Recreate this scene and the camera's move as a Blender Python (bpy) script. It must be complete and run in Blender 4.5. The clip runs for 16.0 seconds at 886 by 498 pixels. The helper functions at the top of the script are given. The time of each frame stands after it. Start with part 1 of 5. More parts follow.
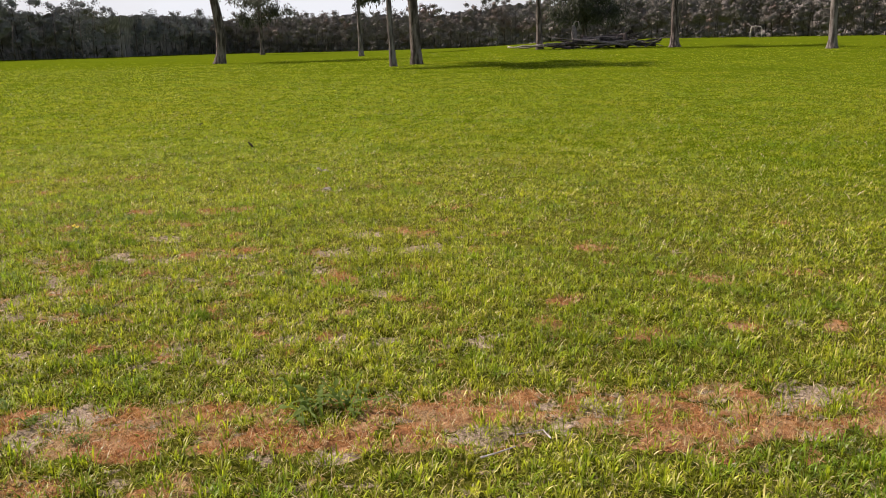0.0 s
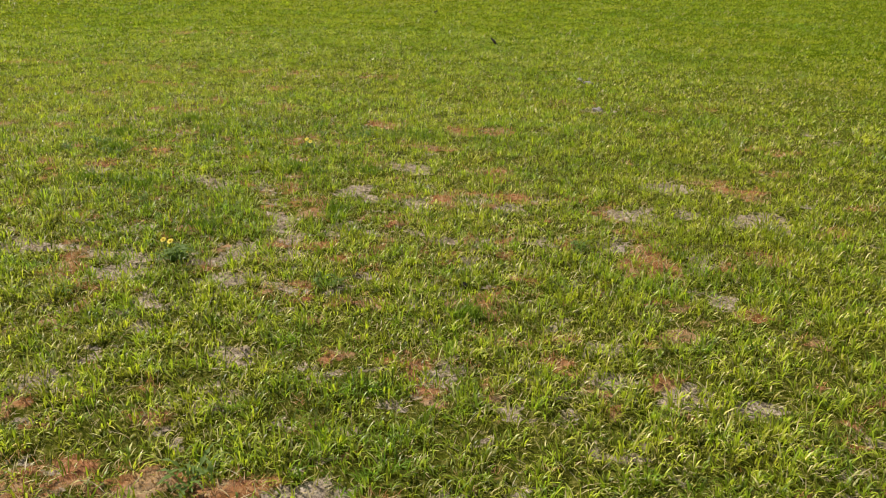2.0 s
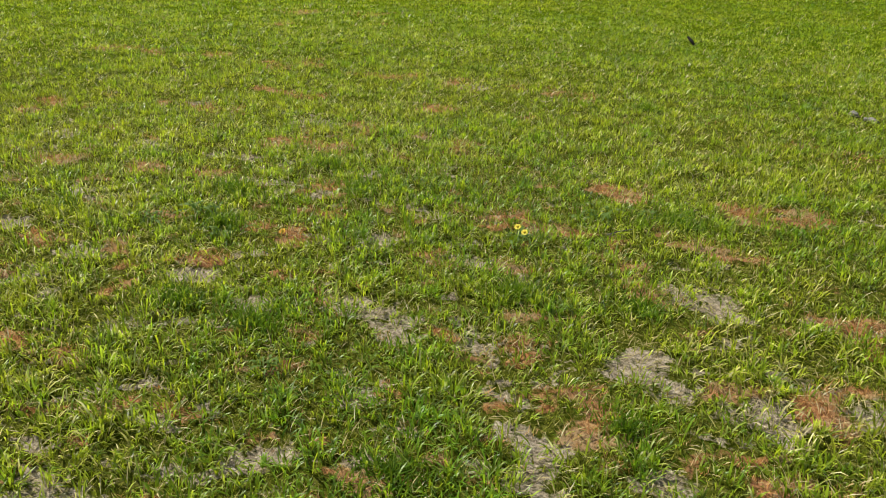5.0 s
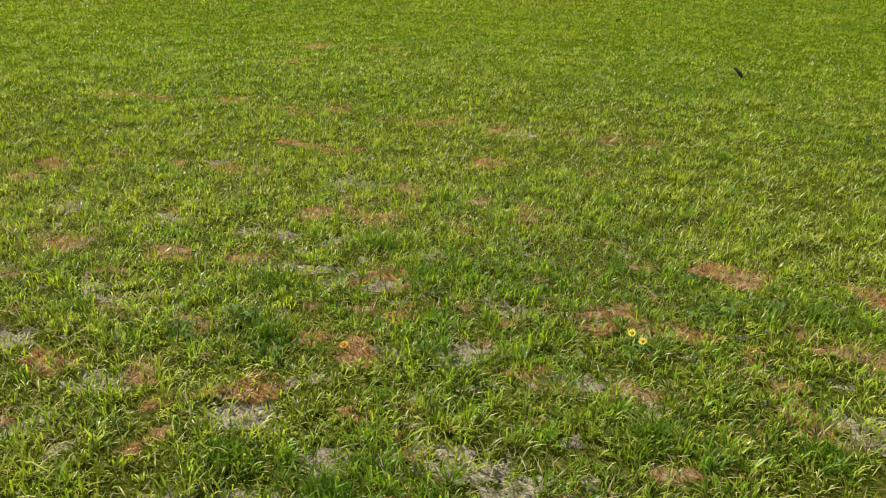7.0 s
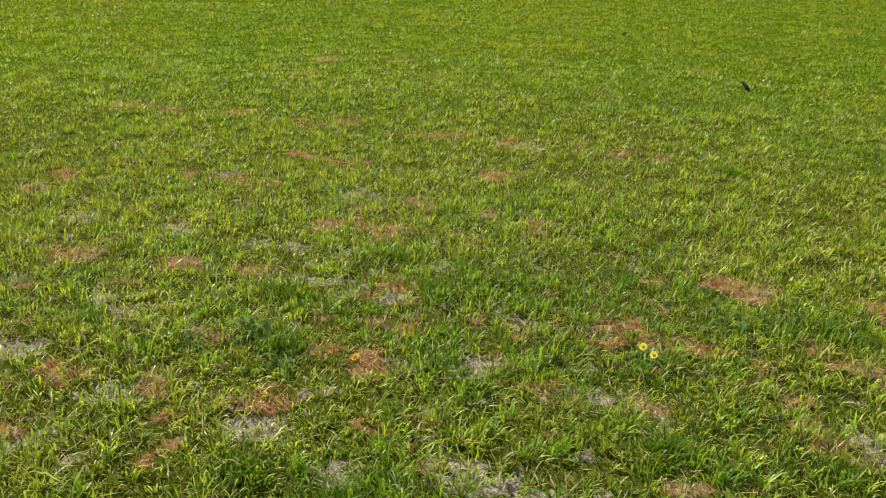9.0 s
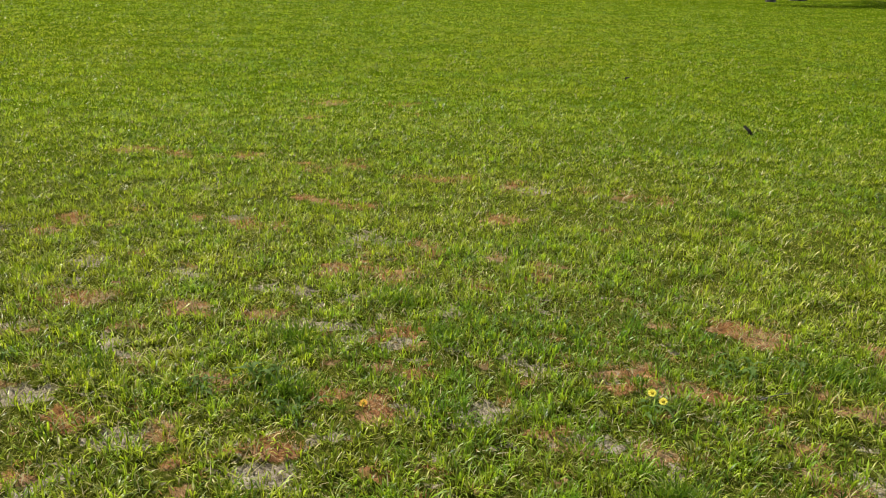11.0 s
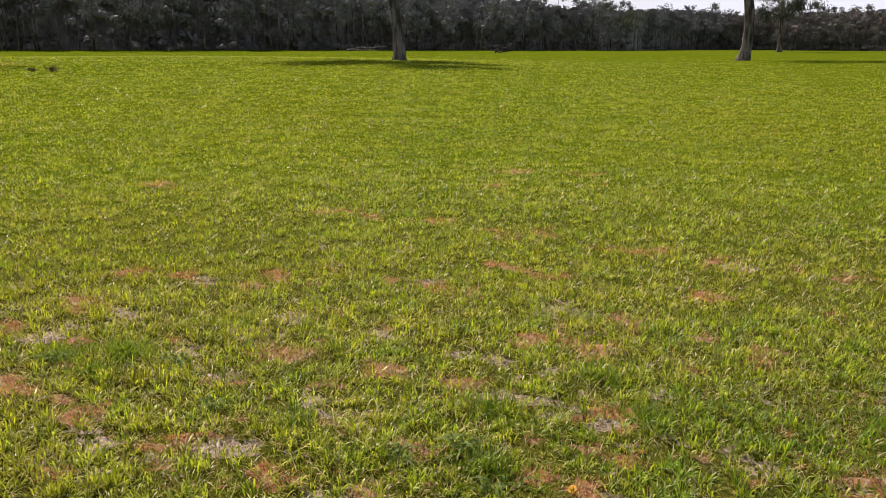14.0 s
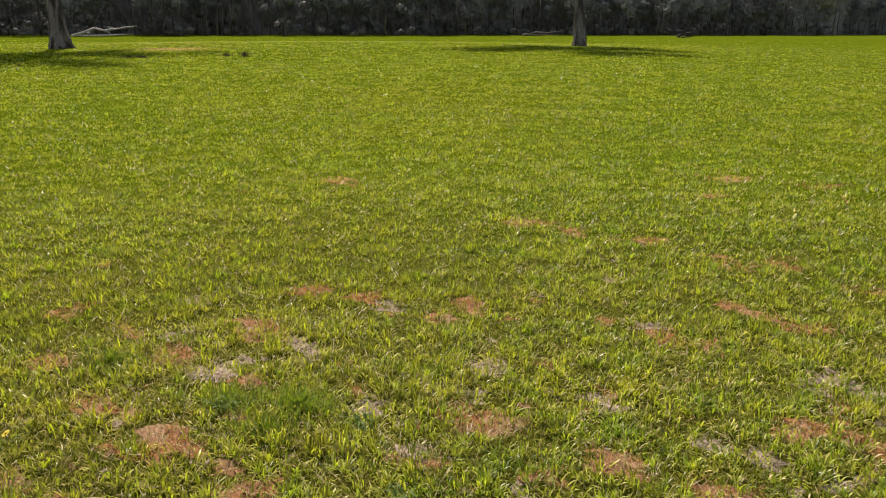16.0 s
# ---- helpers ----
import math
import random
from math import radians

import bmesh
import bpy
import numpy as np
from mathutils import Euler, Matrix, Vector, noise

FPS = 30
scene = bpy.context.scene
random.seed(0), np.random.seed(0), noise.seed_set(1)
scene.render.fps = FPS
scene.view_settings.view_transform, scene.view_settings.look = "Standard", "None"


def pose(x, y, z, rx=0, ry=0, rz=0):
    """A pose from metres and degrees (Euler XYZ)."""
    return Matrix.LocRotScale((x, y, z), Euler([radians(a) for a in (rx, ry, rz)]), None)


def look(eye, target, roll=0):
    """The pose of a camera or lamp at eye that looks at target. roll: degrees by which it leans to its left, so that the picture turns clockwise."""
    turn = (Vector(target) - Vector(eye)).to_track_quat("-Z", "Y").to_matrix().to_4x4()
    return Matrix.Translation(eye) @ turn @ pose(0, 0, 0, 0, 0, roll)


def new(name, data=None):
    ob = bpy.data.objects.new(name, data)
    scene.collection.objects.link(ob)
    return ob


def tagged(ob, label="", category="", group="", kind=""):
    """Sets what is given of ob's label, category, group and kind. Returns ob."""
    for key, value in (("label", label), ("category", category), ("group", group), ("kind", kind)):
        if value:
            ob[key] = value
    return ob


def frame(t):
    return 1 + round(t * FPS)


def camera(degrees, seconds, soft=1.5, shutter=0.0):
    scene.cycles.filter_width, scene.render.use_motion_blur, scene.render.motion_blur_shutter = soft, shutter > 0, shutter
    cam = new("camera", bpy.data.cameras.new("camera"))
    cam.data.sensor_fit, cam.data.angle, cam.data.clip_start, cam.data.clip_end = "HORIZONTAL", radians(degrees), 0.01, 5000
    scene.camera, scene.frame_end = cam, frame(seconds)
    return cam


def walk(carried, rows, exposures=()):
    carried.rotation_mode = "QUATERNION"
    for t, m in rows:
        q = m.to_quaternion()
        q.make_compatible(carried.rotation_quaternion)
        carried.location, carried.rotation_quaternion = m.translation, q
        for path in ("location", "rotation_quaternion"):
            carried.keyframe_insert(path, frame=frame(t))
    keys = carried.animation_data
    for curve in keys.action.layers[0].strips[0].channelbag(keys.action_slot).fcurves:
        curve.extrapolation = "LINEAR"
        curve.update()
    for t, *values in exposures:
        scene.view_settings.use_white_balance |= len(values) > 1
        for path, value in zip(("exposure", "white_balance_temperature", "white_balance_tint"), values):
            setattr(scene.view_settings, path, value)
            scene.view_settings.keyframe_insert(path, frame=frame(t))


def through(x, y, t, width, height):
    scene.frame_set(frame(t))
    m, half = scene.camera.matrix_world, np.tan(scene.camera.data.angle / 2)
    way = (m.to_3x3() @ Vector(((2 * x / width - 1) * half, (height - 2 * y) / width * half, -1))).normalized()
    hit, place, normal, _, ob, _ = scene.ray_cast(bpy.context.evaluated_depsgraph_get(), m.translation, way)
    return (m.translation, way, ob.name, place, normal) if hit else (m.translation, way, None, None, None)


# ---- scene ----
cam = camera(57.4, 16.0, soft=1.0)
PATH = [
    (0, (2.397, -0.217, 1.622), (1.979, 1.676, 1.132), -1.0),
    (0.5, (2.163, 0.145, 1.616), (1.516, 1.963, 1.093), -0.4),
    (1, (1.867, 0.48, 1.593), (1.18, 2.275, 1.039), 0.3),
    (1.4, (1.632, 0.739, 1.587), (0.894, 2.502, 0.995), 0.8),
    (1.5, (1.565, 0.808, 1.587), (0.802, 2.553, 0.974), 0.5),
    (2, (1.24, 1.196, 1.595), (0.396, 2.852, 0.856), 0.6),
    (2.5, (0.876, 1.533, 1.58), (0.008, 3.167, 0.822), 1.0),
    (3, (0.536, 1.869, 1.58), (-0.389, 3.463, 0.803), 1.0),
    (3.5, (0.233, 2.249, 1.554), (-0.748, 3.806, 0.772), 1.3),
    (4, (-0.112, 2.477, 1.547), (-1.107, 4.01, 0.737), 1.8),
    (4.5, (-0.479, 2.679, 1.561), (-1.474, 4.213, 0.749), 2.0),
    (5, (-0.79, 2.916, 1.547), (-1.787, 4.447, 0.734), 2.1),
    (5.2, (-0.913, 3.02, 1.556), (-1.915, 4.548, 0.742), 1.9),
    (7.3, (-1.593, 3.37, 1.592), (-2.591, 4.925, 0.827), 1.2),
    (7.5, (-1.591, 3.366, 1.594), (-2.592, 4.922, 0.834), 1.2),
    (8, (-1.587, 3.356, 1.597), (-2.594, 4.911, 0.845), 1.3),
    (10.5, (-1.62, 3.337, 1.598), (-2.637, 4.895, 0.864), 1.4),
    (11, (-1.612, 3.33, 1.622), (-2.651, 4.909, 0.968), 1.3),
    (11.2, (-1.619, 3.328, 1.634), (-2.671, 4.924, 1.047), 1.3),
    (11.5, (-1.611, 3.32, 1.66), (-2.676, 4.932, 1.142), 1.4),
    (12, (-1.606, 3.307, 1.661), (-2.684, 4.931, 1.211), 1.6),
    (12.5, (-1.613, 3.297, 1.652), (-2.7, 4.92, 1.22), 1.7),
    (13, (-1.66, 3.272, 1.638), (-2.828, 4.834, 1.196), 1.4),
    (13.5, (-1.743, 3.278, 1.603), (-3.002, 4.76, 1.135), 1.0),
    (14, (-1.861, 3.337, 1.566), (-3.245, 4.693, 1.071), 0.4),
    (14.5, (-2.066, 3.519, 1.57), (-3.52, 4.793, 1.056), 0.2),
    (15, (-2.282, 3.607, 1.562), (-3.793, 4.808, 1.04), 0.3),
    (15.5, (-2.587, 3.666, 1.573), (-4.122, 4.835, 1.045), 0.3),
    (16, (-2.724, 3.685, 1.607), (-4.35, 4.72, 1.075), 0.3),
]
EXPOSURE = [(0, 0.29, 6950, 32), (1.5, 0.30, 6800, 23), (3.5, 0.35, 6650, 11), (5, 0.33, 6600, 8), (8, 0.33, 6550, 6),
            (11, 0.31, 6500, 8), (12.5, 0.29, 6500, 22), (14, 0.33, 6750, 36), (16, 0.37, 6800, 31)]
walk(cam, [(t, look(eye, target, roll)) for t, eye, target, roll in PATH], exposures=EXPOSURE)


# ---- light ----
SUN_AZ, SUN_EL = 80.0, 50.0      # degrees left of +y, and above the horizon
sun_way = Vector((-math.sin(radians(SUN_AZ)) * math.cos(radians(SUN_EL)), math.cos(radians(SUN_AZ)) * math.cos(radians(SUN_EL)), math.sin(radians(SUN_EL))))
sun_data = bpy.data.lights.new("sun", "SUN")
sun_data.energy, sun_data.angle, sun_data.color = 5.0, radians(0.6), (1.0, 0.95, 0.86)
sun_ob = new("sun", sun_data)
sun_ob.matrix_world = look(sun_way * 100, (0, 0, 0))

world = bpy.data.worlds.new("world")
scene.world = world
world.use_nodes = True
wn, wl = world.node_tree.nodes, world.node_tree.links
wn.clear()
sky = wn.new("ShaderNodeTexSky")
sky.sky_type, sky.sun_disc = "NISHITA", False
sky.sun_elevation, sky.sun_rotation = radians(SUN_EL), radians(360 - SUN_AZ)
sky.air_density, sky.dust_density, sky.ozone_density, sky.altitude = 1.0, 2.5, 1.0, 100
w_co = wn.new("ShaderNodeTexCoord")
w_map = wn.new("ShaderNodeMapping")
w_map.inputs["Scale"].default_value = (1.3, 1.3, 5.0)
w_noise = wn.new("ShaderNodeTexNoise")
w_noise.inputs["Scale"].default_value, w_noise.inputs["Detail"].default_value = 2.2, 6.0
w_ramp = wn.new("ShaderNodeValToRGB")
w_ramp.color_ramp.elements[0].position, w_ramp.color_ramp.elements[1].position = 0.34, 0.62
w_ramp.color_ramp.elements[0].color, w_ramp.color_ramp.elements[1].color = (0.7, 0.7, 0.7, 1), (1.0, 1.0, 1.0, 1)
w_mix = wn.new("ShaderNodeMix")
w_mix.data_type = "RGBA"
w_mix.inputs[7].default_value = (8.0, 9.7, 9.8, 1)     # thin bright cloud
w_bg = wn.new("ShaderNodeBackground")
w_bg.inputs["Strength"].default_value = 0.078
w_out = wn.new("ShaderNodeOutputWorld")
wl.new(w_co.outputs["Generated"], w_map.inputs["Vector"])
wl.new(w_map.outputs["Vector"], w_noise.inputs["Vector"])
wl.new(w_noise.outputs["Fac"], w_ramp.inputs["Fac"])
w_sep = wn.new("ShaderNodeSeparateXYZ")
w_haze = wn.new("ShaderNodeMapRange")          # bright haze low in the sky, clear above
w_haze.interpolation_type = "SMOOTHSTEP"
w_haze.inputs[1].default_value, w_haze.inputs[2].default_value = 0.08, 0.36
w_haze.inputs[3].default_value, w_haze.inputs[4].default_value = 1.0, 0.10
w_mul = wn.new("ShaderNodeMath")
w_mul.operation = "MULTIPLY"
wl.new(w_co.outputs["Generated"], w_sep.inputs[0])
wl.new(w_sep.outputs["Z"], w_haze.inputs[0])
wl.new(w_haze.outputs[0], w_mul.inputs[0])
wl.new(w_ramp.outputs["Color"], w_mul.inputs[1])
wl.new(w_mul.outputs[0], w_mix.inputs[0])
wl.new(sky.outputs["Color"], w_mix.inputs[6])
wl.new(w_mix.outputs[2], w_bg.inputs["Color"])
wl.new(w_bg.outputs["Background"], w_out.inputs["Surface"])


# ---- materials ----
class Nodes:
    """A small wrapper round one material's node tree."""

    def __init__(self, name):
        self.mat = bpy.data.materials.new(name)
        self.mat.use_nodes = True
        self.tree = self.mat.node_tree
        self.tree.nodes.clear()
        self.out = self.add("ShaderNodeOutputMaterial")
        self.coord = self.add("ShaderNodeTexCoord").outputs["Object"]

    def add(self, kind):
        return self.tree.nodes.new(kind)

    def join(self, a, b):
        self.tree.links.new(a, b)

    def noise(self, scale, detail=4.0, rough=0.55, stretch=None):
        n = self.add("ShaderNodeTexNoise")
        n.inputs["Scale"].default_value, n.inputs["Detail"].default_value, n.inputs["Roughness"].default_value = scale, detail, rough
        src = self.coord
        if stretch:
            m = self.add("ShaderNodeMapping")
            m.inputs["Scale"].default_value = stretch
            self.join(src, m.inputs["Vector"])
            src = m.outputs["Vector"]
        self.join(src, n.inputs["Vector"])
        return n.outputs["Fac"]

    def ramp(self, fac, stops):
        r = self.add("ShaderNodeValToRGB")
        e = r.color_ramp.elements
        while len(e) < len(stops):
            e.new(0.5)
        for el, (p, c) in zip(e, stops):
            el.position, el.color = p, (*c, 1) if len(c) == 3 else c
        self.join(fac, r.inputs["Fac"])
        return r.outputs["Color"]

    def crisp(self, share, scale, width=0.9, lo=0.44, hi=0.58):
        """A share broken up into ragged patches by fine noise."""
        n = self.add("ShaderNodeMath")
        n.operation = "MULTIPLY_ADD"
        self.join(self.noise(scale, 7, 0.68), n.inputs[0])
        n.inputs[1].default_value = width * 2
        self.join(share, n.inputs[2])
        m = self.add("ShaderNodeMath")
        m.operation = "SUBTRACT"
        self.join(n.outputs[0], m.inputs[0])
        m.inputs[1].default_value = width
        return self.grey(m.outputs[0], lo, hi)

    def grey(self, fac, lo, hi, a=0.0, b=1.0):
        return self.ramp(fac, [(lo, (a, a, a)), (hi, (b, b, b))])

    def mix(self, fac, a, b, how="MIX"):
        m = self.add("ShaderNodeMix")
        m.data_type, m.blend_type = "RGBA", how
        for sock, v in ((m.inputs[0], fac), (m.inputs[6], a), (m.inputs[7], b)):
            if isinstance(v, (int, float)):
                sock.default_value = v
            elif isinstance(v, tuple):
                sock.default_value = (*v, 1)
            else:
                self.join(v, sock)
        return m.outputs[2]

    def surface(self, colour, rough=0.8, spec=0.3, bump=None, depth=0.01, through=None, share=0.3):
        p = self.add("ShaderNodeBsdfPrincipled")
        if isinstance(colour, tuple):
            p.inputs["Base Color"].default_value = (*colour, 1)
        else:
            self.join(colour, p.inputs["Base Color"])
        if isinstance(rough, (int, float)):
            p.inputs["Roughness"].default_value = rough
        else:
            self.join(rough, p.inputs["Roughness"])
        p.inputs["Specular IOR Level"].default_value = spec
        if bump is not None:
            b = self.add("ShaderNodeBump")
            b.inputs["Distance"].default_value = depth
            b.inputs["Strength"].default_value = 1.0
            self.join(bump, b.inputs["Height"])
            self.join(b.outputs["Normal"], p.inputs["Normal"])
        last = p.outputs["BSDF"]
        if through is not None:
            t = self.add("ShaderNodeBsdfTranslucent")
            if isinstance(through, tuple):
                t.inputs["Color"].default_value = (*through, 1)
            else:
                self.join(through, t.inputs["Color"])
            m = self.add("ShaderNodeMixShader")
            m.inputs[0].default_value = share
            self.join(last, m.inputs[1])
            self.join(t.outputs["BSDF"], m.inputs[2])
            last = m.outputs[0]
        self.join(last, self.out.inputs["Surface"])
        return self.mat


def island(n):
    return n.add("ShaderNodeNewGeometry").outputs["Random Per Island"]


def ground_material():
    n = Nodes("pasture_ground")
    a = n.add("ShaderNodeAttribute")
    a.attribute_name = "cover"
    sep = n.add("ShaderNodeSeparateColor")
    n.join(a.outputs["Color"], sep.inputs["Color"])
    moss, sand, turf = sep.outputs["Red"], sep.outputs["Green"], sep.outputs["Blue"]
    broad, fine, grain = n.noise(0.16, 5), n.noise(2.4, 5, 0.65), n.noise(38, 6, 0.7)
    # shade in the gaps between blades is put into the litter's dark end
    litter = n.ramp(grain, [(0.34, (0.014, 0.018, 0.003)), (0.50, (0.095, 0.095, 0.015)), (0.74, (0.37, 0.33, 0.10))])
    green = n.ramp(broad, [(0.32, (0.064, 0.104, 0.003)), (0.5, (0.086, 0.126, 0.004)), (0.68, (0.110, 0.142, 0.006))])
    green = n.mix(n.grey(fine, 0.35, 0.65, 0.0, 0.6), green, (0.050, 0.095, 0.003))
    blade = n.noise(15, 6, 0.75)
    green = n.mix(n.grey(blade, 0.50, 0.66, 0.0, 0.7), green, (0.155, 0.205, 0.012))
    green = n.mix(n.ramp(blade, [(0.34, (0.85, 0.85, 0.85)), (0.47, (0, 0, 0))]), green, (0.030, 0.056, 0.002))
    red = n.ramp(n.noise(22, 6, 0.7), [(0.30, (0.06, 0.032, 0.016)), (0.47, (0.35, 0.166, 0.058)), (0.7, (0.58, 0.36, 0.16))])
    red = n.mix(n.grey(n.noise(4.5, 3), 0.4, 0.65, 0.0, 0.6), red, (0.42, 0.19, 0.10))
    pale = n.ramp(n.noise(30, 7, 0.75), [(0.30, (0.05, 0.042, 0.030)), (0.46, (0.37, 0.30, 0.210)), (0.67, (0.68, 0.585, 0.45))])
    red = n.mix(n.grey(n.noise(3.2, 5, 0.7), 0.46, 0.62, 0.0, 0.8), red, (0.47, 0.345, 0.19))
    red = n.mix(n.grey(n.noise(9, 4, 0.7), 0.54, 0.68, 0.0, 0.7), red, (0.12, 0.085, 0.045))
    pale = n.mix(n.grey(n.noise(110, 3, 0.7), 0.52, 0.66, 0.0, 0.75), pale, (0.11, 0.082, 0.055))
    c = n.mix(turf, litter, green)
    c = n.mix(n.crisp(moss, 16, 1.1, 0.38, 0.64), c, red)
    c = n.mix(n.crisp(sand, 19, 1.5, 0.4, 0.7), c, pale)
    return n.surface(c, 1.0, 0.0, bump=n.noise(45, 6, 0.75), depth=0.03)


def blade_material(name, dark, mid, light, through, share=0.42, rough=0.36, spec=0.22):
    n = Nodes(name)
    c = n.ramp(island(n), [(0.0, dark), (0.45, mid), (0.82, mid), (1.0, light)])
    c = n.mix(n.grey(n.noise(2.1, 5, 0.65), 0.42, 0.66, 0.0, 0.6), c, dark)
    c = n.mix(n.grey(n.noise(0.35, 3), 0.45, 0.7, 0.0, 0.5), c, light)
    return n.surface(c, rough, spec, through=through, share=share)


def bark_material(name, dark, mid, pale, stretch=(4.5, 4.5, 0.7)):
    n = Nodes(name)
    patch = n.noise(0.9, 5, 0.6, stretch)
    grain = n.noise(7, 6, 0.7, (2.5, 2.5, 0.35))
    c = n.ramp(patch, [(0.40, dark), (0.49, mid), (0.57, pale)])
    c = n.mix(n.grey(grain, 0.35, 0.65, 0.0, 0.6), c, tuple(0.45 * v for v in mid))
    return n.surface(c, 0.85, 0.2, bump=grain, depth=0.05)


def leaf_material(name, dark, mid, light, through, share=0.25, rough=0.5, rust=None):
    n = Nodes(name)
    c = n.ramp(island(n), [(0.0, dark), (0.55, mid), (1.0, light)])
    c = n.mix(n.grey(n.noise(0.06, 4), 0.38, 0.64, 0.0, 0.6), c, tuple(0.6 * v for v in mid))
    if rust:
        c = n.mix(n.grey(n.noise(0.11, 3), 0.54, 0.66, 0.0, 0.8), c, rust)
    return n.surface(c, rough, 0.12, through=through, share=share)


def wood_material(name, dark, pale):
    n = Nodes(name)
    grain = n.noise(5, 6, 0.7, (1.0, 1.0, 1.0))
    c = n.ramp(grain, [(0.3, dark), (0.7, pale)])
    return n.surface(c, 0.9, 0.15, bump=n.noise(20, 5), depth=0.03)


def simple_material(name, dark, light, scale, rough=0.8, spec=0.2, depth=0.01):
    n = Nodes(name)
    return n.surface(n.ramp(n.noise(scale, 6, 0.65), [(0.3, dark), (0.7, light)]), rough, spec, bump=n.noise(scale * 3, 5), depth=depth)


def streaked_material(name, dark, light):
    """Upright streaks of stems and painted shade, broken by leafy blotches."""
    n = Nodes(name)
    stems = n.noise(1.6, 5, 0.65, (1.0, 1.0, 0.10))
    c = n.ramp(stems, [(0.36, dark), (0.62, light)])
    c = n.mix(n.grey(n.noise(0.45, 6, 0.7), 0.42, 0.62, 0.0, 0.7), c, tuple(0.7 * v for v in dark))
    return n.surface(c, 0.95, 0.03, bump=stems, depth=0.3)


def grass_material(name="grass_blade", even=0.0):
    """Green blades whose hue drifts from tuft to tuft and in broad drifts over the pasture, with sunlit tips and shaded
    gaps painted in; even: how alike the blades are.
    """
    n = Nodes(name)
    mean = (0.185, 0.240, 0.017)
    # the palest stops are straw-coloured tips and painted sun glints
    stops = [(0.0, (0.055, 0.115, 0.008)), (0.22, (0.125, 0.215, 0.012)), (0.42, (0.265, 0.365, 0.018)), (0.78, (0.40, 0.49, 0.052)), (0.90, (0.60, 0.56, 0.22)), (1.0, (0.86, 0.82, 0.50))]
    c = n.ramp(island(n), [(p, tuple(v + even * (m - v) for v, m in zip(col, mean))) for p, col in stops])
    tuft = n.noise(5.5, 3, 0.6)
    c = n.mix(n.grey(tuft, 0.52, 0.66, 0.0, 0.5), c, (0.085, 0.205, 0.016))
    c = n.mix(n.ramp(tuft, [(0.34, (0.5, 0.5, 0.5)), (0.46, (0, 0, 0))]), c, (0.33, 0.32, 0.036))
    c = n.mix(n.grey(n.noise(0.55, 4, 0.6), 0.47, 0.60, 0.0, 0.8), c, (0.075, 0.205, 0.014))
    c = n.mix(n.grey(n.noise(0.21, 4, 0.6), 0.50, 0.68, 0.0, 0.25), c, (0.34, 0.37, 0.022))
    c = n.mix(n.grey(n.noise(0.13, 5, 0.65), 0.50, 0.63, 0.0, 0.5), c, (0.37, 0.30, 0.030))
    t = n.mix(n.grey(tuft, 0.45, 0.66, 0.0, 0.7), (0.49, 0.58, 0.026), (0.29, 0.52, 0.018))
    # sunlit tips and the shade between tufts, multiplied into the blade colours
    tuft_light = n.ramp(n.noise(24, 2, 0.6), [(0.35, (0.34, 0.34, 0.34)), (0.46, (0.92, 0.92, 0.92)), (0.62, (1.42, 1.42, 1.42))])
    clump_shade = n.ramp(n.noise(7.5, 3, 0.6), [(0.35, (0.62, 0.62, 0.62)), (0.5, (1.0, 1.0, 1.0))])
    c = n.mix(1.0, n.mix(1.0, c, tuft_light, "MULTIPLY"), clump_shade, "MULTIPLY")
    t = n.mix(1.0, n.mix(1.0, t, tuft_light, "MULTIPLY"), clump_shade, "MULTIPLY")
    c = n.mix(1.0, c, (1.06, 0.98, 0.80), "MULTIPLY")
    return n.surface(c, 0.36, 0.24 - 0.17 * even, through=t, share=0.40)


def stubble_material():
    """Russet, pinkish and straw-coloured stems in mixed drifts."""
    n = Nodes("russet_stubble")
    c = n.ramp(island(n), [(0.0, (0.05, 0.030, 0.016)), (0.3, (0.30, 0.140, 0.052)), (0.7, (0.56, 0.29, 0.100)), (1.0, (0.80, 0.60, 0.32))])
    c = n.mix(n.grey(n.noise(3.2, 5, 0.7), 0.46, 0.62, 0.0, 0.6), c, (0.54, 0.39, 0.16))
    c = n.mix(n.grey(n.noise(6, 4, 0.6), 0.54, 0.66, 0.0, 0.5), c, (0.37, 0.165, 0.10))
    return n.surface(c, 0.8, 0.08, through=(0.50, 0.26, 0.07), share=0.3)


M_GROUND = ground_material()
M_GRASS = grass_material()
M_FAR_GRASS = grass_material("far_grass_blade", 0.6)
M_THATCH = blade_material("thatch", (0.090, 0.110, 0.012), (0.32, 0.325, 0.034), (0.66, 0.56, 0.22), (0.38, 0.37, 0.05), 0.25, 0.6, 0.15)
M_STRAW = blade_material("dry_straw", (0.27, 0.21, 0.08), (0.53, 0.45, 0.20), (0.78, 0.70, 0.44), (0.4, 0.33, 0.14), 0.25, 0.6, 0.2)
M_MOSS = stubble_material()
M_WEED = leaf_material("weed_leaf", (0.065, 0.12, 0.022), (0.12, 0.19, 0.040), (0.22, 0.29, 0.09), (0.24, 0.38, 0.05), 0.35, 0.6)
M_PETAL = simple_material("yellow_petal", (0.62, 0.50, 0.03), (0.78, 0.66, 0.08), 40, 0.6)
M_ORANGE = simple_material("orange_petal", (0.60, 0.30, 0.02), (0.72, 0.42, 0.04), 40, 0.6)
M_DISC = simple_material("flower_disc", (0.50, 0.34, 0.02), (0.70, 0.52, 0.03), 90, 0.8)
M_BARK = bark_material("gum_bark", (0.036, 0.029, 0.023), (0.105, 0.088, 0.070), (0.25, 0.222, 0.19))
M_BARK_DARK = bark_material("dark_gum_bark", (0.028, 0.023, 0.018), (0.085, 0.070, 0.057), (0.27, 0.235, 0.20))
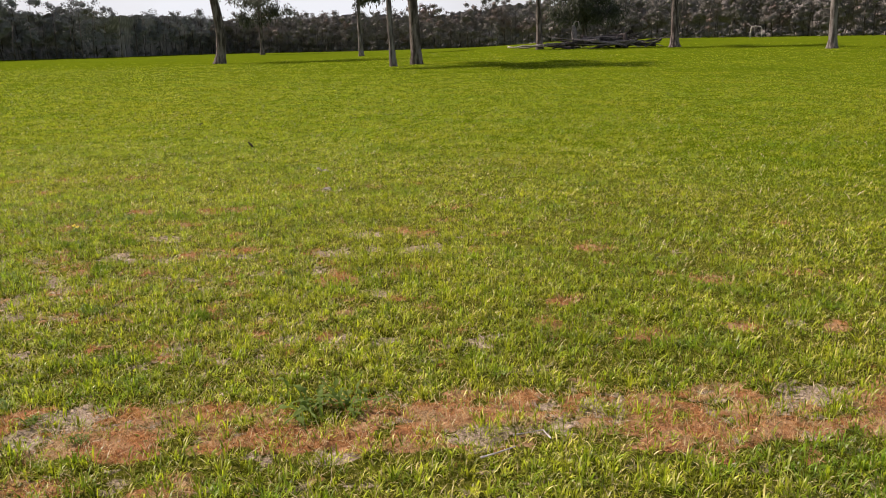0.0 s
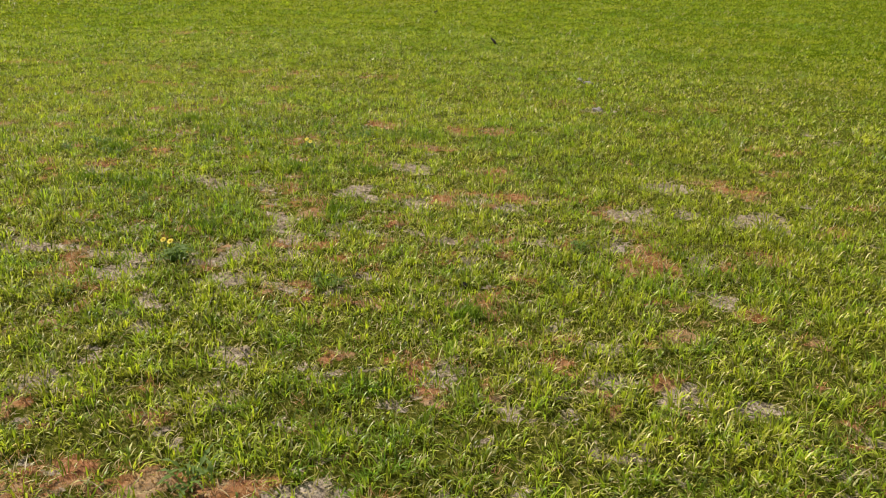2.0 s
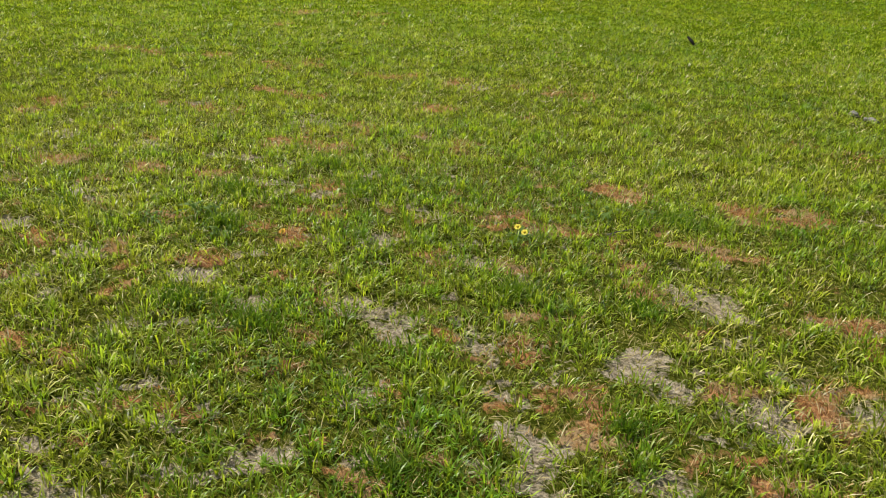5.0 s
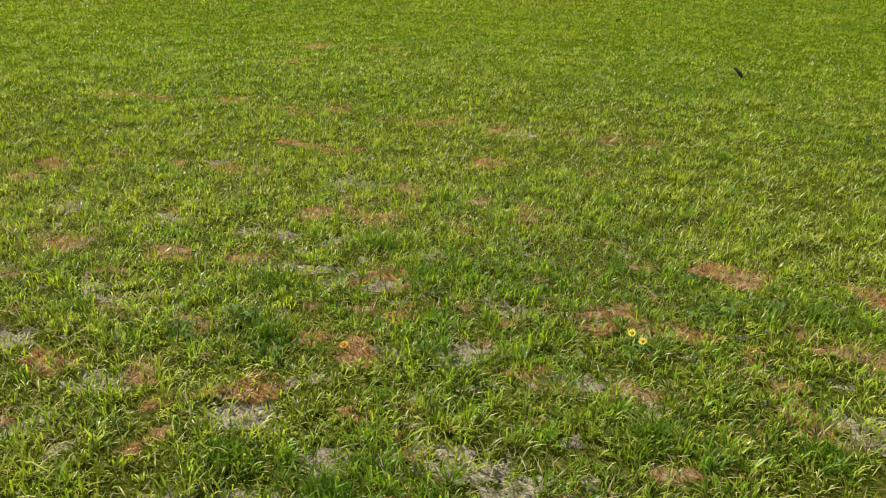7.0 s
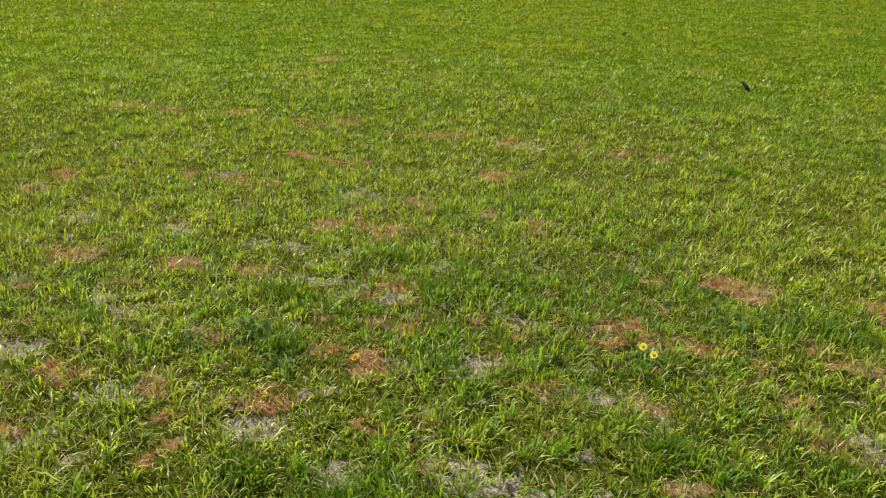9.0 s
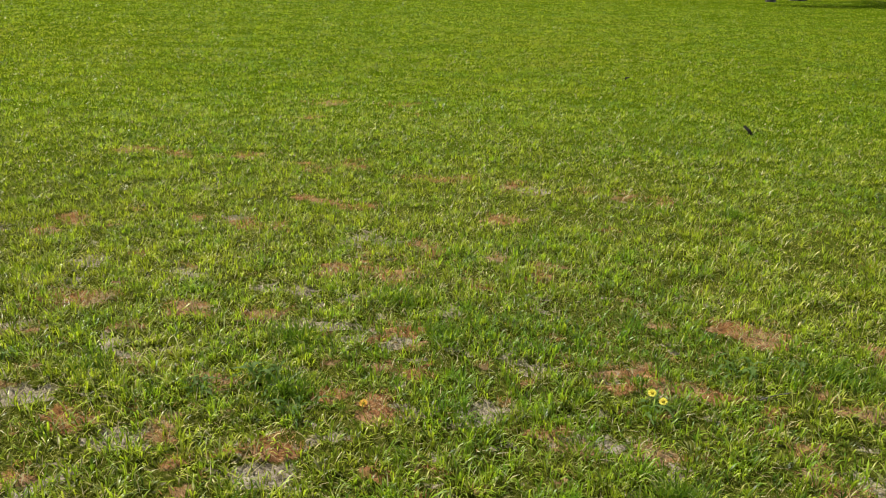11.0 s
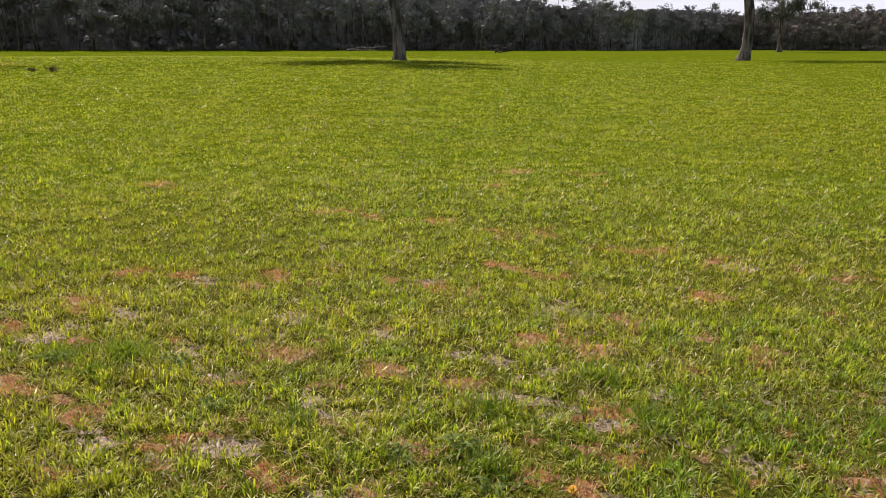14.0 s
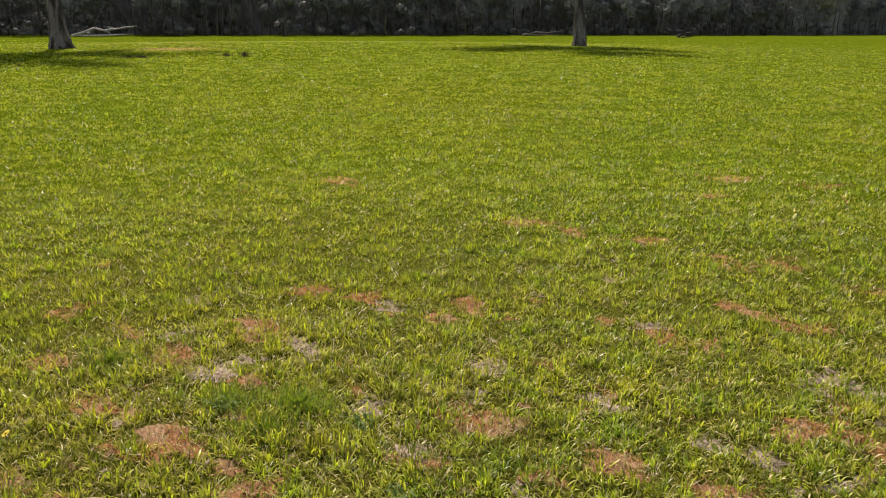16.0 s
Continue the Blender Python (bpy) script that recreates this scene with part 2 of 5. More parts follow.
M_BARK_PALE = bark_material("pale_gum_bark", (0.060, 0.051, 0.042), (0.15, 0.134, 0.114), (0.29, 0.27, 0.24))
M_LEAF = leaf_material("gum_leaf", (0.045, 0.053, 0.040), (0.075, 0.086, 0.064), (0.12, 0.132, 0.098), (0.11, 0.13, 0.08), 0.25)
# haze over the distant woods is put into their paler, greyer colours
M_WOODS = leaf_material("hazed_woods_leaf", (0.205, 0.225, 0.210), (0.255, 0.273, 0.252), (0.295, 0.312, 0.286), (0.22, 0.24, 0.215), 0.12, 0.95)
M_WOODS_DRY = leaf_material("hazed_dry_woods_leaf", (0.195, 0.197, 0.175), (0.235, 0.23, 0.20), (0.275, 0.262, 0.224), (0.22, 0.215, 0.18), 0.12, 0.95, (0.26, 0.19, 0.155))
M_SCRUB = leaf_material("hazed_scrub_leaf", (0.16, 0.166, 0.150), (0.21, 0.214, 0.19), (0.26, 0.252, 0.215), (0.15, 0.15, 0.12), 0.3, 0.8)
M_THICKET = streaked_material("hazed_thicket", (0.18, 0.176, 0.16), (0.38, 0.365, 0.33))
M_LOG = wood_material("weathered_log", (0.075, 0.065, 0.058), (0.30, 0.275, 0.25))
M_LOG_DARK = wood_material("charred_log", (0.018, 0.016, 0.015), (0.085, 0.075, 0.068))
M_LOG_PALE = wood_material("bleached_wood", (0.28, 0.26, 0.235), (0.60, 0.57, 0.52))
M_STONE = simple_material("pale_stone", (0.10, 0.09, 0.078), (0.38, 0.35, 0.305), 18, 0.9, 0.15, 0.02)
M_DARK = simple_material("rotted_wood", (0.012, 0.011, 0.010), (0.05, 0.042, 0.034), 30, 0.9, 0.15)
M_LUSH = blade_material("lush_blade", (0.032, 0.070, 0.007), (0.110, 0.195, 0.011), (0.36, 0.43, 0.06), (0.24, 0.40, 0.014), 0.32, 0.42, 0.16)
M_RUSH = blade_material("rush_blade", (0.040, 0.030, 0.016), (0.11, 0.080, 0.04), (0.22, 0.16, 0.08), (0.06, 0.06, 0.02), 0.15, 0.7, 0.2)


# ---- plan arithmetic ----
def smooth(a, b, v):
    t = np.clip((np.asarray(v, float) - a) / (b - a), 0, 1)
    return t * t * (3 - 2 * t)


def lattice(ix, iy, seed):
    h = (ix.astype(np.int64) * 374761393 + iy.astype(np.int64) * 668265263 + seed * 1442695041) & 0xFFFFFFFF
    h = ((h ^ (h >> 13)) * 1274126177) & 0xFFFFFFFF
    return ((h ^ (h >> 16)) & 0xFFFFFF) / float(0xFFFFFF)


def speckle(x, y, cell, seed=0):
    """Smooth value noise, 0 to 1, with the given cell size."""
    u, v = np.asarray(x, float) / cell, np.asarray(y, float) / cell
    iu, iv = np.floor(u), np.floor(v)
    fu, fv = u - iu, v - iv
    fu, fv = fu * fu * (3 - 2 * fu), fv * fv * (3 - 2 * fv)
    a, b = lattice(iu, iv, seed), lattice(iu + 1, iv, seed)
    c, d = lattice(iu, iv + 1, seed), lattice(iu + 1, iv + 1, seed)
    return (a * (1 - fu) + b * fu) * (1 - fv) + (c * (1 - fu) + d * fu) * fv


def cloudy(x, y, cell, seed=0, octaves=3):
    total, weight, size = 0.0, 0.0, 1.0
    for k in range(octaves):
        total = total + size * speckle(x, y, cell / 2 ** k, seed + 17 * k)
        weight, size = weight + size, size * 0.55
    return total / weight


def land(x, y):
    """Height of the pasture: level near the path, a low swell to the west, a long rise to the north-east."""
    x, y = np.asarray(x, float), np.asarray(y, float)
    swell = 0.66 * np.exp(-((x + 44) / 26) ** 2 - ((y - 24) / 26) ** 2) * smooth(8, 24, np.hypot(x + 2, y - 3))
    rise = 0.017 * np.clip(y - 45, 0, 85) * smooth(-45, 0, x) + 0.008 * np.clip(y - 130, 0, 300) * smooth(-90, -10, x)
    return swell + rise


# worn places in the turf: x, y, radius
MOSS_A = [(-2.03, 3.98, 0.05), (-2.08, 3.66, 0.06), (-1.45, 3.88, 0.06), (-1.29, 3.96, 0.04), (-1.34, 4.39, 0.07), (-1.17, 4.49, 0.07), (-1.30, 5.39, 0.06), (-1.19, 5.41, 0.06),
          (-0.96, 5.59, 0.06), (-0.66, 5.71, 0.09), (-0.64, 5.50, 0.07), (-0.45, 5.76, 0.06), (-0.03, 5.74, 0.06), (-0.54, 4.96, 0.05), (-0.36, 5.04, 0.04), (-0.06, 5.11, 0.06),
          (-0.96, 4.42, 0.07), (-1.54, 3.56, 0.06), (-0.96, 3.96, 0.07), (-0.65, 4.28, 0.03), (-0.07, 4.59, 0.06), (-0.75, 4.34, 0.04), (-1.01, 4.99, 0.04), (-2.30, 4.25, 0.04),
          (-2.64, 4.21, 0.07), (-2.61, 3.79, 0.03), (-2.38, 3.86, 0.05), (-2.82, 4.16, 0.05), (-2.24, 5.20, 0.06), (-1.94, 5.25, 0.07), (-1.55, 5.98, 0.06), (-0.89, 6.17, 0.10)]
MOSS_B = [(-1.08, 6.16, 0.06), (-1.17, 5.47, 0.05), (-1.66, 4.80, 0.05), (-1.53, 4.94, 0.04), (-1.84, 4.92, 0.04), (-0.80, 5.08, 0.04), (-1.60, 4.25, 0.05), (-1.84, 4.41, 0.03),
          (-0.68, 4.91, 0.05), (-2.80, 5.08, 0.05), (-1.41, 4.84, 0.03), (-1.94, 4.34, 0.03), (-0.59, 5.61, 0.07), (2.17, 6.26, 0.13), (1.19, 6.00, 0.08), (3.83, 7.38, 0.06),
          (0.41, 5.10, 0.14), (2.09, 4.83, 0.09), (2.62, 4.98, 0.05), (2.57, 4.32, 0.14), (1.99, 4.32, 0.10), (2.31, 4.38, 0.10), (1.51, 4.17, 0.06), (-0.92, 3.89, 0.05),
          (0.03, 3.49, 0.05), (3.57, 5.08, 0.05), (3.15, 4.47, 0.08), (3.65, 4.55, 0.10), (2.23, 3.54, 0.06), (0.75, 2.25, 0.11), (0.24, 2.12, 0.08), (-1.31, 3.88, 0.04)]
MOSS_C = [(-0.03, 9.15, 0.08), (2.76, 5.54, 0.06), (-3.44, 5.01, 0.09), (-3.32, 5.49, 0.07), (-2.39, 6.09, 0.04), (-0.86, 6.08, 0.08), (-2.21, 7.07, 0.09), (-0.95, 5.52, 0.07),
          (0.67, 6.54, 0.14), (0.80, 7.12, 0.09), (0.72, 7.75, 0.12), (-0.18, 6.91, 0.08), (0.07, 5.78, 0.13), (0.40, 5.23, 0.12), (0.44, 4.94, 0.06), (0.78, 5.27, 0.06),
          (0.98, 5.43, 0.10), (-2.24, 3.81, 0.09), (-2.07, 3.61, 0.05), (-1.80, 3.71, 0.05), (-0.54, 4.03, 0.05), (-0.19, 4.22, 0.06), (-0.06, 4.19, 0.08), (0.04, 4.41, 0.03),
          (-1.50, 3.52, 0.04), (-0.95, 3.58, 0.03), (-0.44, 3.52, 0.04), (-0.31, 3.42, 0.02), (-0.00, 3.64, 0.08), (0.35, 3.88, 0.05), (-0.90, 3.00, 0.05), (-0.77, 2.84, 0.05)]
MOSS_D = [(-1.24, 2.71, 0.03), (0.81, 3.92, 0.07), (0.98, 4.67, 0.06), (0.74, 4.37, 0.05), (0.24, 3.58, 0.03), (-1.59, 7.08, 0.07), (-3.67, 8.99, 0.10), (-4.35, 8.66, 0.08),
          (-5.21, 6.09, 0.05), (-5.29, 5.51, 0.08), (-4.45, 6.79, 0.08), (-4.22, 7.17, 0.07), (-3.61, 6.04, 0.07), (-3.37, 5.54, 0.08), (-4.22, 4.77, 0.06), (-3.53, 5.00, 0.07),
          (-2.63, 5.75, 0.10), (-2.62, 6.33, 0.12), (-2.71, 6.92, 0.05), (-2.31, 7.12, 0.09), (-1.68, 7.21, 0.11), (-1.39, 7.34, 0.11), (-1.36, 8.51, 0.08), (-1.56, 6.58, 0.10),
          (-1.63, 6.02, 0.08), (-2.76, 3.94, 0.03), (-3.21, 4.25, 0.04), (-3.45, 4.17, 0.04), (-1.84, 4.53, 0.03), (-1.99, 4.33, 0.04), (-3.99, 4.46, 0.03), (-1.52, 4.90, 0.04)]
MOSS_E = [(-3.45, 7.14, 0.06), (-5.16, 6.06, 0.06), (-5.25, 6.93, 0.04), (-5.48, 6.80, 0.04), (-7.92, 7.82, 0.15), (-7.54, 7.94, 0.15), (-7.01, 8.25, 0.12), (-6.16, 8.27, 0.10),
          (-6.02, 8.54, 0.12), (-5.23, 8.62, 0.11), (-4.98, 8.69, 0.10), (-4.48, 8.76, 0.11), (-4.06, 8.93, 0.07), (-3.69, 9.16, 0.10), (-3.45, 9.18, 0.10), (-4.29, 6.88, 0.04),
          (-3.83, 7.28, 0.04), (-3.54, 7.33, 0.06), (-4.43, 6.49, 0.04), (-2.37, 7.08, 0.07), (-2.70, 6.29, 0.06), (-2.52, 6.34, 0.06), (-4.01, 5.33, 0.03), (-3.56, 5.48, 0.05),
          (-2.32, 5.84, 0.07), (-1.78, 6.01, 0.10), (-1.76, 6.59, 0.11), (-2.08, 6.39, 0.06), (-3.90, 4.90, 0.07), (-3.68, 4.82, 0.04), (-4.07, 4.50, 0.03), (-2.88, 5.26, 0.03)]
MOSS_F = [(-6.37, 6.20, 0.06), (-4.31, 5.86, 0.04), (-4.79, 5.77, 0.04), (-5.84, 6.76, 0.04), (-4.70, 5.71, 0.06), (-4.30, 6.93, 0.05), (-4.04, 6.59, 0.06), (-4.28, 7.21, 0.06),
          (-3.37, 6.14, 0.05), (-7.25, 5.59, 0.11), (-6.84, 5.07, 0.12), (-6.37, 5.95, 0.06), (-6.65, 5.81, 0.06), (-6.68, 4.58, 0.05), (-5.76, 4.29, 0.09), (-5.59, 4.36, 0.05),
          (-5.18, 4.47, 0.08), (-4.79, 4.53, 0.05), (-4.70, 4.66, 0.04), (-4.82, 4.21, 0.07), (-6.44, 6.24, 0.05), (-5.62, 7.51, 0.05), (-5.08, 7.64, 0.05), (-7.82, 7.91, 0.11),
          (-6.24, 8.23, 0.08), (-5.32, 8.65, 0.08), (-5.01, 8.82, 0.10), (-4.53, 8.84, 0.11), (-4.12, 9.01, 0.05), (-4.17, 7.95, 0.05), (-10.49, 7.30, 0.15), (-4.30, 4.80, 0.04)]
MOSS_G = [(-7.06, 10.95, 0.09), (-7.90, 10.16, 0.09), (-3.67, 6.82, 0.04), (-5.54, 6.05, 0.04), (-6.97, 5.80, 0.08), (-6.77, 5.84, 0.07), (-6.50, 6.23, 0.05), (-7.66, 4.29, 0.05),
          (-7.21, 4.44, 0.06), (-6.75, 5.11, 0.07), (-6.52, 5.17, 0.07), (-6.74, 4.59, 0.05), (-6.19, 4.72, 0.05), (-6.24, 4.12, 0.07), (-5.25, 4.46, 0.06), (-5.17, 5.07, 0.06),
          (-5.53, 6.84, 0.06), (-5.13, 7.70, 0.06), (-5.41, 7.62, 0.06), (-4.49, 6.55, 0.06), (-4.50, 6.88, 0.07), (-4.75, 5.75, 0.06), (-4.39, 5.85, 0.06), (-5.71, 3.76, 0.06),
          (-6.88, 4.02, 0.06), (-5.45, 4.43, 0.03), (-4.73, 5.40, 0.05), (-4.28, 6.68, 0.06), (-6.34, 8.33, 0.09), (-6.09, 8.66, 0.11), (-8.48, 4.55, 0.07), (-10.45, 6.19, 0.10)]
MOSS_H = [(-10.36, 7.32, 0.12), (-5.48, 8.50, 0.07), (-5.31, 6.97, 0.05), (-5.80, 4.10, 0.04), (-8.44, 11.04, 0.25), (-7.66, 11.40, 0.18), (-6.16, 6.32, 0.04)]
MOSS_I = [(-7.04, 4.47, 0.07), (-6.63, 4.57, 0.08), (-6.70, 5.07, 0.11), (-6.16, 4.74, 0.05), (-7.25, 5.64, 0.11), (-6.96, 5.81, 0.05), (-6.39, 5.98, 0.08), (-6.52, 6.28, 0.07),
          (-5.26, 5.52, 0.12), (-5.22, 5.42, 0.06), (-5.14, 5.09, 0.06), (-5.84, 4.28, 0.08), (-5.67, 4.37, 0.09), (-5.45, 4.45, 0.05), (-5.21, 4.45, 0.09), (-5.00, 4.42, 0.05),
          (-4.71, 4.66, 0.08), (-4.63, 4.74, 0.07), (-4.74, 4.54, 0.04), (-6.09, 4.19, 0.06), (-6.41, 6.23, 0.04), (-5.18, 6.08, 0.06), (-4.66, 5.71, 0.08), (-4.39, 5.85, 0.05),
          (-4.46, 6.50, 0.06), (-4.51, 6.87, 0.05), (-4.31, 6.91, 0.05), (-4.21, 6.67, 0.05), (-4.26, 7.20, 0.10), (-4.14, 7.07, 0.05), (-4.05, 6.58, 0.07), (-3.66, 6.05, 0.12)]
MOSS_J = [(-3.67, 6.82, 0.05), (-4.52, 8.89, 0.10), (-4.20, 8.01, 0.09), (-5.66, 6.93, 0.10), (-5.31, 6.96, 0.05), (-5.68, 7.58, 0.07), (-4.43, 5.18, 0.05)]
MOSS = MOSS_I + MOSS_J + MOSS_A + MOSS_B + MOSS_C + MOSS_D + MOSS_E + MOSS_F + MOSS_G + MOSS_H
SAND_A = [(-2.34, 3.83, 0.06), (-2.19, 3.87, 0.07), (-1.96, 3.94, 0.08), (-2.63, 3.78, 0.08), (-2.46, 3.81, 0.05), (-1.79, 3.73, 0.07), (-1.97, 3.70, 0.05), (-1.30, 3.90, 0.08),
          (-1.57, 4.24, 0.07), (-1.65, 4.75, 0.07), (-1.47, 4.08, 0.05), (-1.61, 4.06, 0.04), (-1.25, 4.32, 0.06), (-1.03, 4.79, 0.05), (-0.83, 4.92, 0.04), (-1.11, 5.38, 0.10),
          (-0.38, 5.75, 0.07), (-0.62, 4.90, 0.06), (-0.45, 5.00, 0.05), (-0.36, 4.96, 0.05), (-0.17, 5.10, 0.05), (-0.39, 4.67, 0.06), (-1.47, 3.56, 0.06), (-1.87, 3.29, 0.04),
          (-1.07, 3.87, 0.03), (-0.95, 3.92, 0.06), (-0.80, 4.05, 0.03), (-0.42, 4.33, 0.04), (-1.26, 4.01, 0.05), (-2.14, 5.16, 0.08), (-1.60, 5.41, 0.08), (-2.70, 3.80, 0.06)]
SAND_B = [(-2.58, 3.83, 0.05), (-2.31, 4.23, 0.05), (-2.86, 3.91, 0.05), (-2.61, 4.18, 0.04), (-2.46, 5.14, 0.10), (-1.46, 6.05, 0.08), (-1.38, 5.36, 0.05), (-0.76, 5.61, 0.07),
          (-0.59, 5.59, 0.08), (-1.74, 4.76, 0.05), (-2.23, 4.65, 0.04), (-1.58, 4.64, 0.06), (-1.40, 4.47, 0.04), (-1.70, 4.23, 0.04), (-1.03, 5.24, 0.10), (0.69, 5.22, 0.10),
          (1.66, 4.06, 0.08), (0.86, 3.85, 0.06), (-0.01, 2.72, 0.12), (1.86, 2.89, 0.10), (1.27, 2.63, 0.07), (-0.09, 2.48, 0.07), (3.30, 3.58, 0.10), (2.42, 3.13, 0.06),
          (-3.44, 4.89, 0.09), (-2.38, 5.09, 0.07), (-1.47, 5.95, 0.10), (0.22, 6.45, 0.13), (0.19, 5.81, 0.11), (0.48, 5.98, 0.08), (0.87, 6.04, 0.15), (0.63, 5.28, 0.07)]
SAND_C = [(0.20, 5.23, 0.05), (-1.91, 3.87, 0.04), (-0.60, 4.01, 0.05), (-0.39, 4.09, 0.04), (-1.31, 3.37, 0.04), (-0.97, 3.62, 0.04), (-0.83, 3.36, 0.06), (-0.02, 3.58, 0.06),
          (0.49, 4.06, 0.06), (-0.14, 3.17, 0.04), (-1.31, 2.86, 0.07), (-1.29, 3.06, 0.05), (0.61, 3.86, 0.05), (0.34, 3.52, 0.02), (1.09, 3.94, 0.05), (-4.46, 8.74, 0.12),
          (-3.93, 4.80, 0.09), (-3.00, 4.90, 0.07), (-2.68, 5.15, 0.04), (-2.51, 5.78, 0.04), (-1.59, 6.48, 0.06), (-1.54, 5.35, 0.04), (-2.65, 4.16, 0.03), (-2.89, 4.28, 0.03),
          (-2.01, 4.36, 0.03), (-1.23, 4.84, 0.04), (-2.51, 4.00, 0.03), (-0.79, 5.52, 0.04), (-4.68, 7.16, 0.06), (-4.59, 6.14, 0.04), (-3.16, 9.27, 0.09), (-4.69, 6.96, 0.06)]
SAND_D = [(-3.00, 6.21, 0.06), (-3.35, 6.13, 0.05), (-2.66, 6.28, 0.04), (-2.49, 6.29, 0.04), (-3.25, 5.58, 0.07), (-3.00, 5.70, 0.08), (-2.55, 5.80, 0.04), (-2.26, 5.82, 0.03),
          (-1.65, 6.07, 0.08), (-3.96, 4.45, 0.04), (-2.39, 5.42, 0.03), (-3.74, 4.49, 0.03), (-3.21, 6.23, 0.04), (-4.39, 6.21, 0.05), (-6.44, 5.15, 0.09), (-6.29, 4.71, 0.05),
          (-5.06, 4.45, 0.05), (-4.58, 4.71, 0.07), (-5.15, 5.09, 0.05), (-6.42, 7.36, 0.08), (-4.49, 5.21, 0.04), (-4.27, 5.26, 0.05), (-4.18, 6.13, 0.03), (-7.47, 4.94, 0.05),
          (-6.36, 4.67, 0.08), (-5.66, 4.86, 0.03), (-5.09, 6.01, 0.04), (-5.05, 6.42, 0.03), (-5.63, 5.48, 0.06), (-5.49, 5.59, 0.05), (-5.35, 5.90, 0.04), (-4.75, 7.08, 0.04)]
SAND_E = [(-4.64, 6.17, 0.04), (-4.39, 6.29, 0.06), (-4.17, 6.36, 0.05)]
SAND_F = [(-6.37, 5.13, 0.07), (-6.42, 4.89, 0.06), (-6.36, 4.74, 0.07), (-6.74, 5.85, 0.06), (-5.21, 5.08, 0.04), (-5.63, 5.14, 0.06), (-5.55, 4.39, 0.05), (-4.95, 4.41, 0.07),
          (-5.62, 5.50, 0.05), (-5.72, 5.83, 0.07), (-5.17, 6.03, 0.04), (-4.63, 6.15, 0.05), (-4.15, 5.93, 0.08), (-4.01, 6.00, 0.06), (-4.39, 6.25, 0.06), (-4.18, 6.33, 0.06),
          (-3.59, 6.01, 0.05), (-3.88, 7.35, 0.04), (-3.62, 6.46, 0.05), (-3.84, 5.94, 0.04), (-5.71, 6.92, 0.05), (-4.55, 7.14, 0.06), (-4.76, 5.81, 0.03), (-4.68, 5.25, 0.07),
          (-4.54, 4.80, 0.05)]
SAND = SAND_F + [(-0.89, 8.55, 0.15), (-1.55, 9.92, 0.12)] + SAND_A + SAND_B + SAND_C + SAND_D + SAND_E
ROW = 0.27                       # the sown rows rise by this much in y for each metre of x


CELL, MAP_X, MAP_Y = 0.02, (-13.0, 7.0), (1.0, 13.5)     # the stretch of the plan that the worn places lie in


def spot_map(spots, seed, ragged):
    """0 to 1 on a fine grid: how far inside the nearest of the ragged spots each cell lies."""
    xs, ys = np.arange(MAP_X[0], MAP_X[1], CELL), np.arange(MAP_Y[0], MAP_Y[1], CELL)
    gx, gy = np.meshgrid(xs, ys)
    edge = ragged * (cloudy(gx, gy, 0.13, seed, 4) - 0.49)
    best = np.zeros_like(gx)
    for px, py, r in spots:
        i0, i1 = max(0, int((px - 2 * r - MAP_X[0]) / CELL)), int((px + 2 * r - MAP_X[0]) / CELL) + 2
        j0, j1 = max(0, int((py - 2 * r - MAP_Y[0]) / CELL)), int((py + 2 * r - MAP_Y[0]) / CELL) + 2
        dx, dy = gx[j0:j1, i0:i1] - px, gy[j0:j1, i0:i1] - py
        along, across = (dx + ROW * dy) / 1.036, (dy - ROW * dx) / 1.036
        d = np.sqrt((along / 1.05) ** 2 + (across / 0.9) ** 2) / (1.08 * r + 0.015) + edge[j0:j1, i0:i1]
        best[j0:j1, i0:i1] = np.maximum(best[j0:j1, i0:i1], 1 - smooth(0.85, 1.12, d))
    return best


def on_map(grid, x, y):
    i, j = np.floor((x - MAP_X[0]) / CELL).astype(int), np.floor((y - MAP_Y[0]) / CELL).astype(int)
    inside = (i >= 0) & (j >= 0) & (i < grid.shape[1]) & (j < grid.shape[0])
    return np.where(inside, grid[np.clip(j, 0, grid.shape[0] - 1), np.clip(i, 0, grid.shape[1] - 1)], 0.0)


MOSS_MAP, SAND_MAP = spot_map(MOSS, 5, 2.3), spot_map(SAND, 9, 2.6)


PATH_A, PATH_B = (2.4, -0.2), (-2.7, 3.7)     # the stretch along which the path runs


def gap_to_path(x, y):
    ax, ay = PATH_A
    bx, by = PATH_B[0] - ax, PATH_B[1] - ay
    t = np.clip(((x - ax) * bx + (y - ay) * by) / (bx * bx + by * by), 0, 1)
    return np.hypot(x - ax - t * bx, y - ay - t * by)


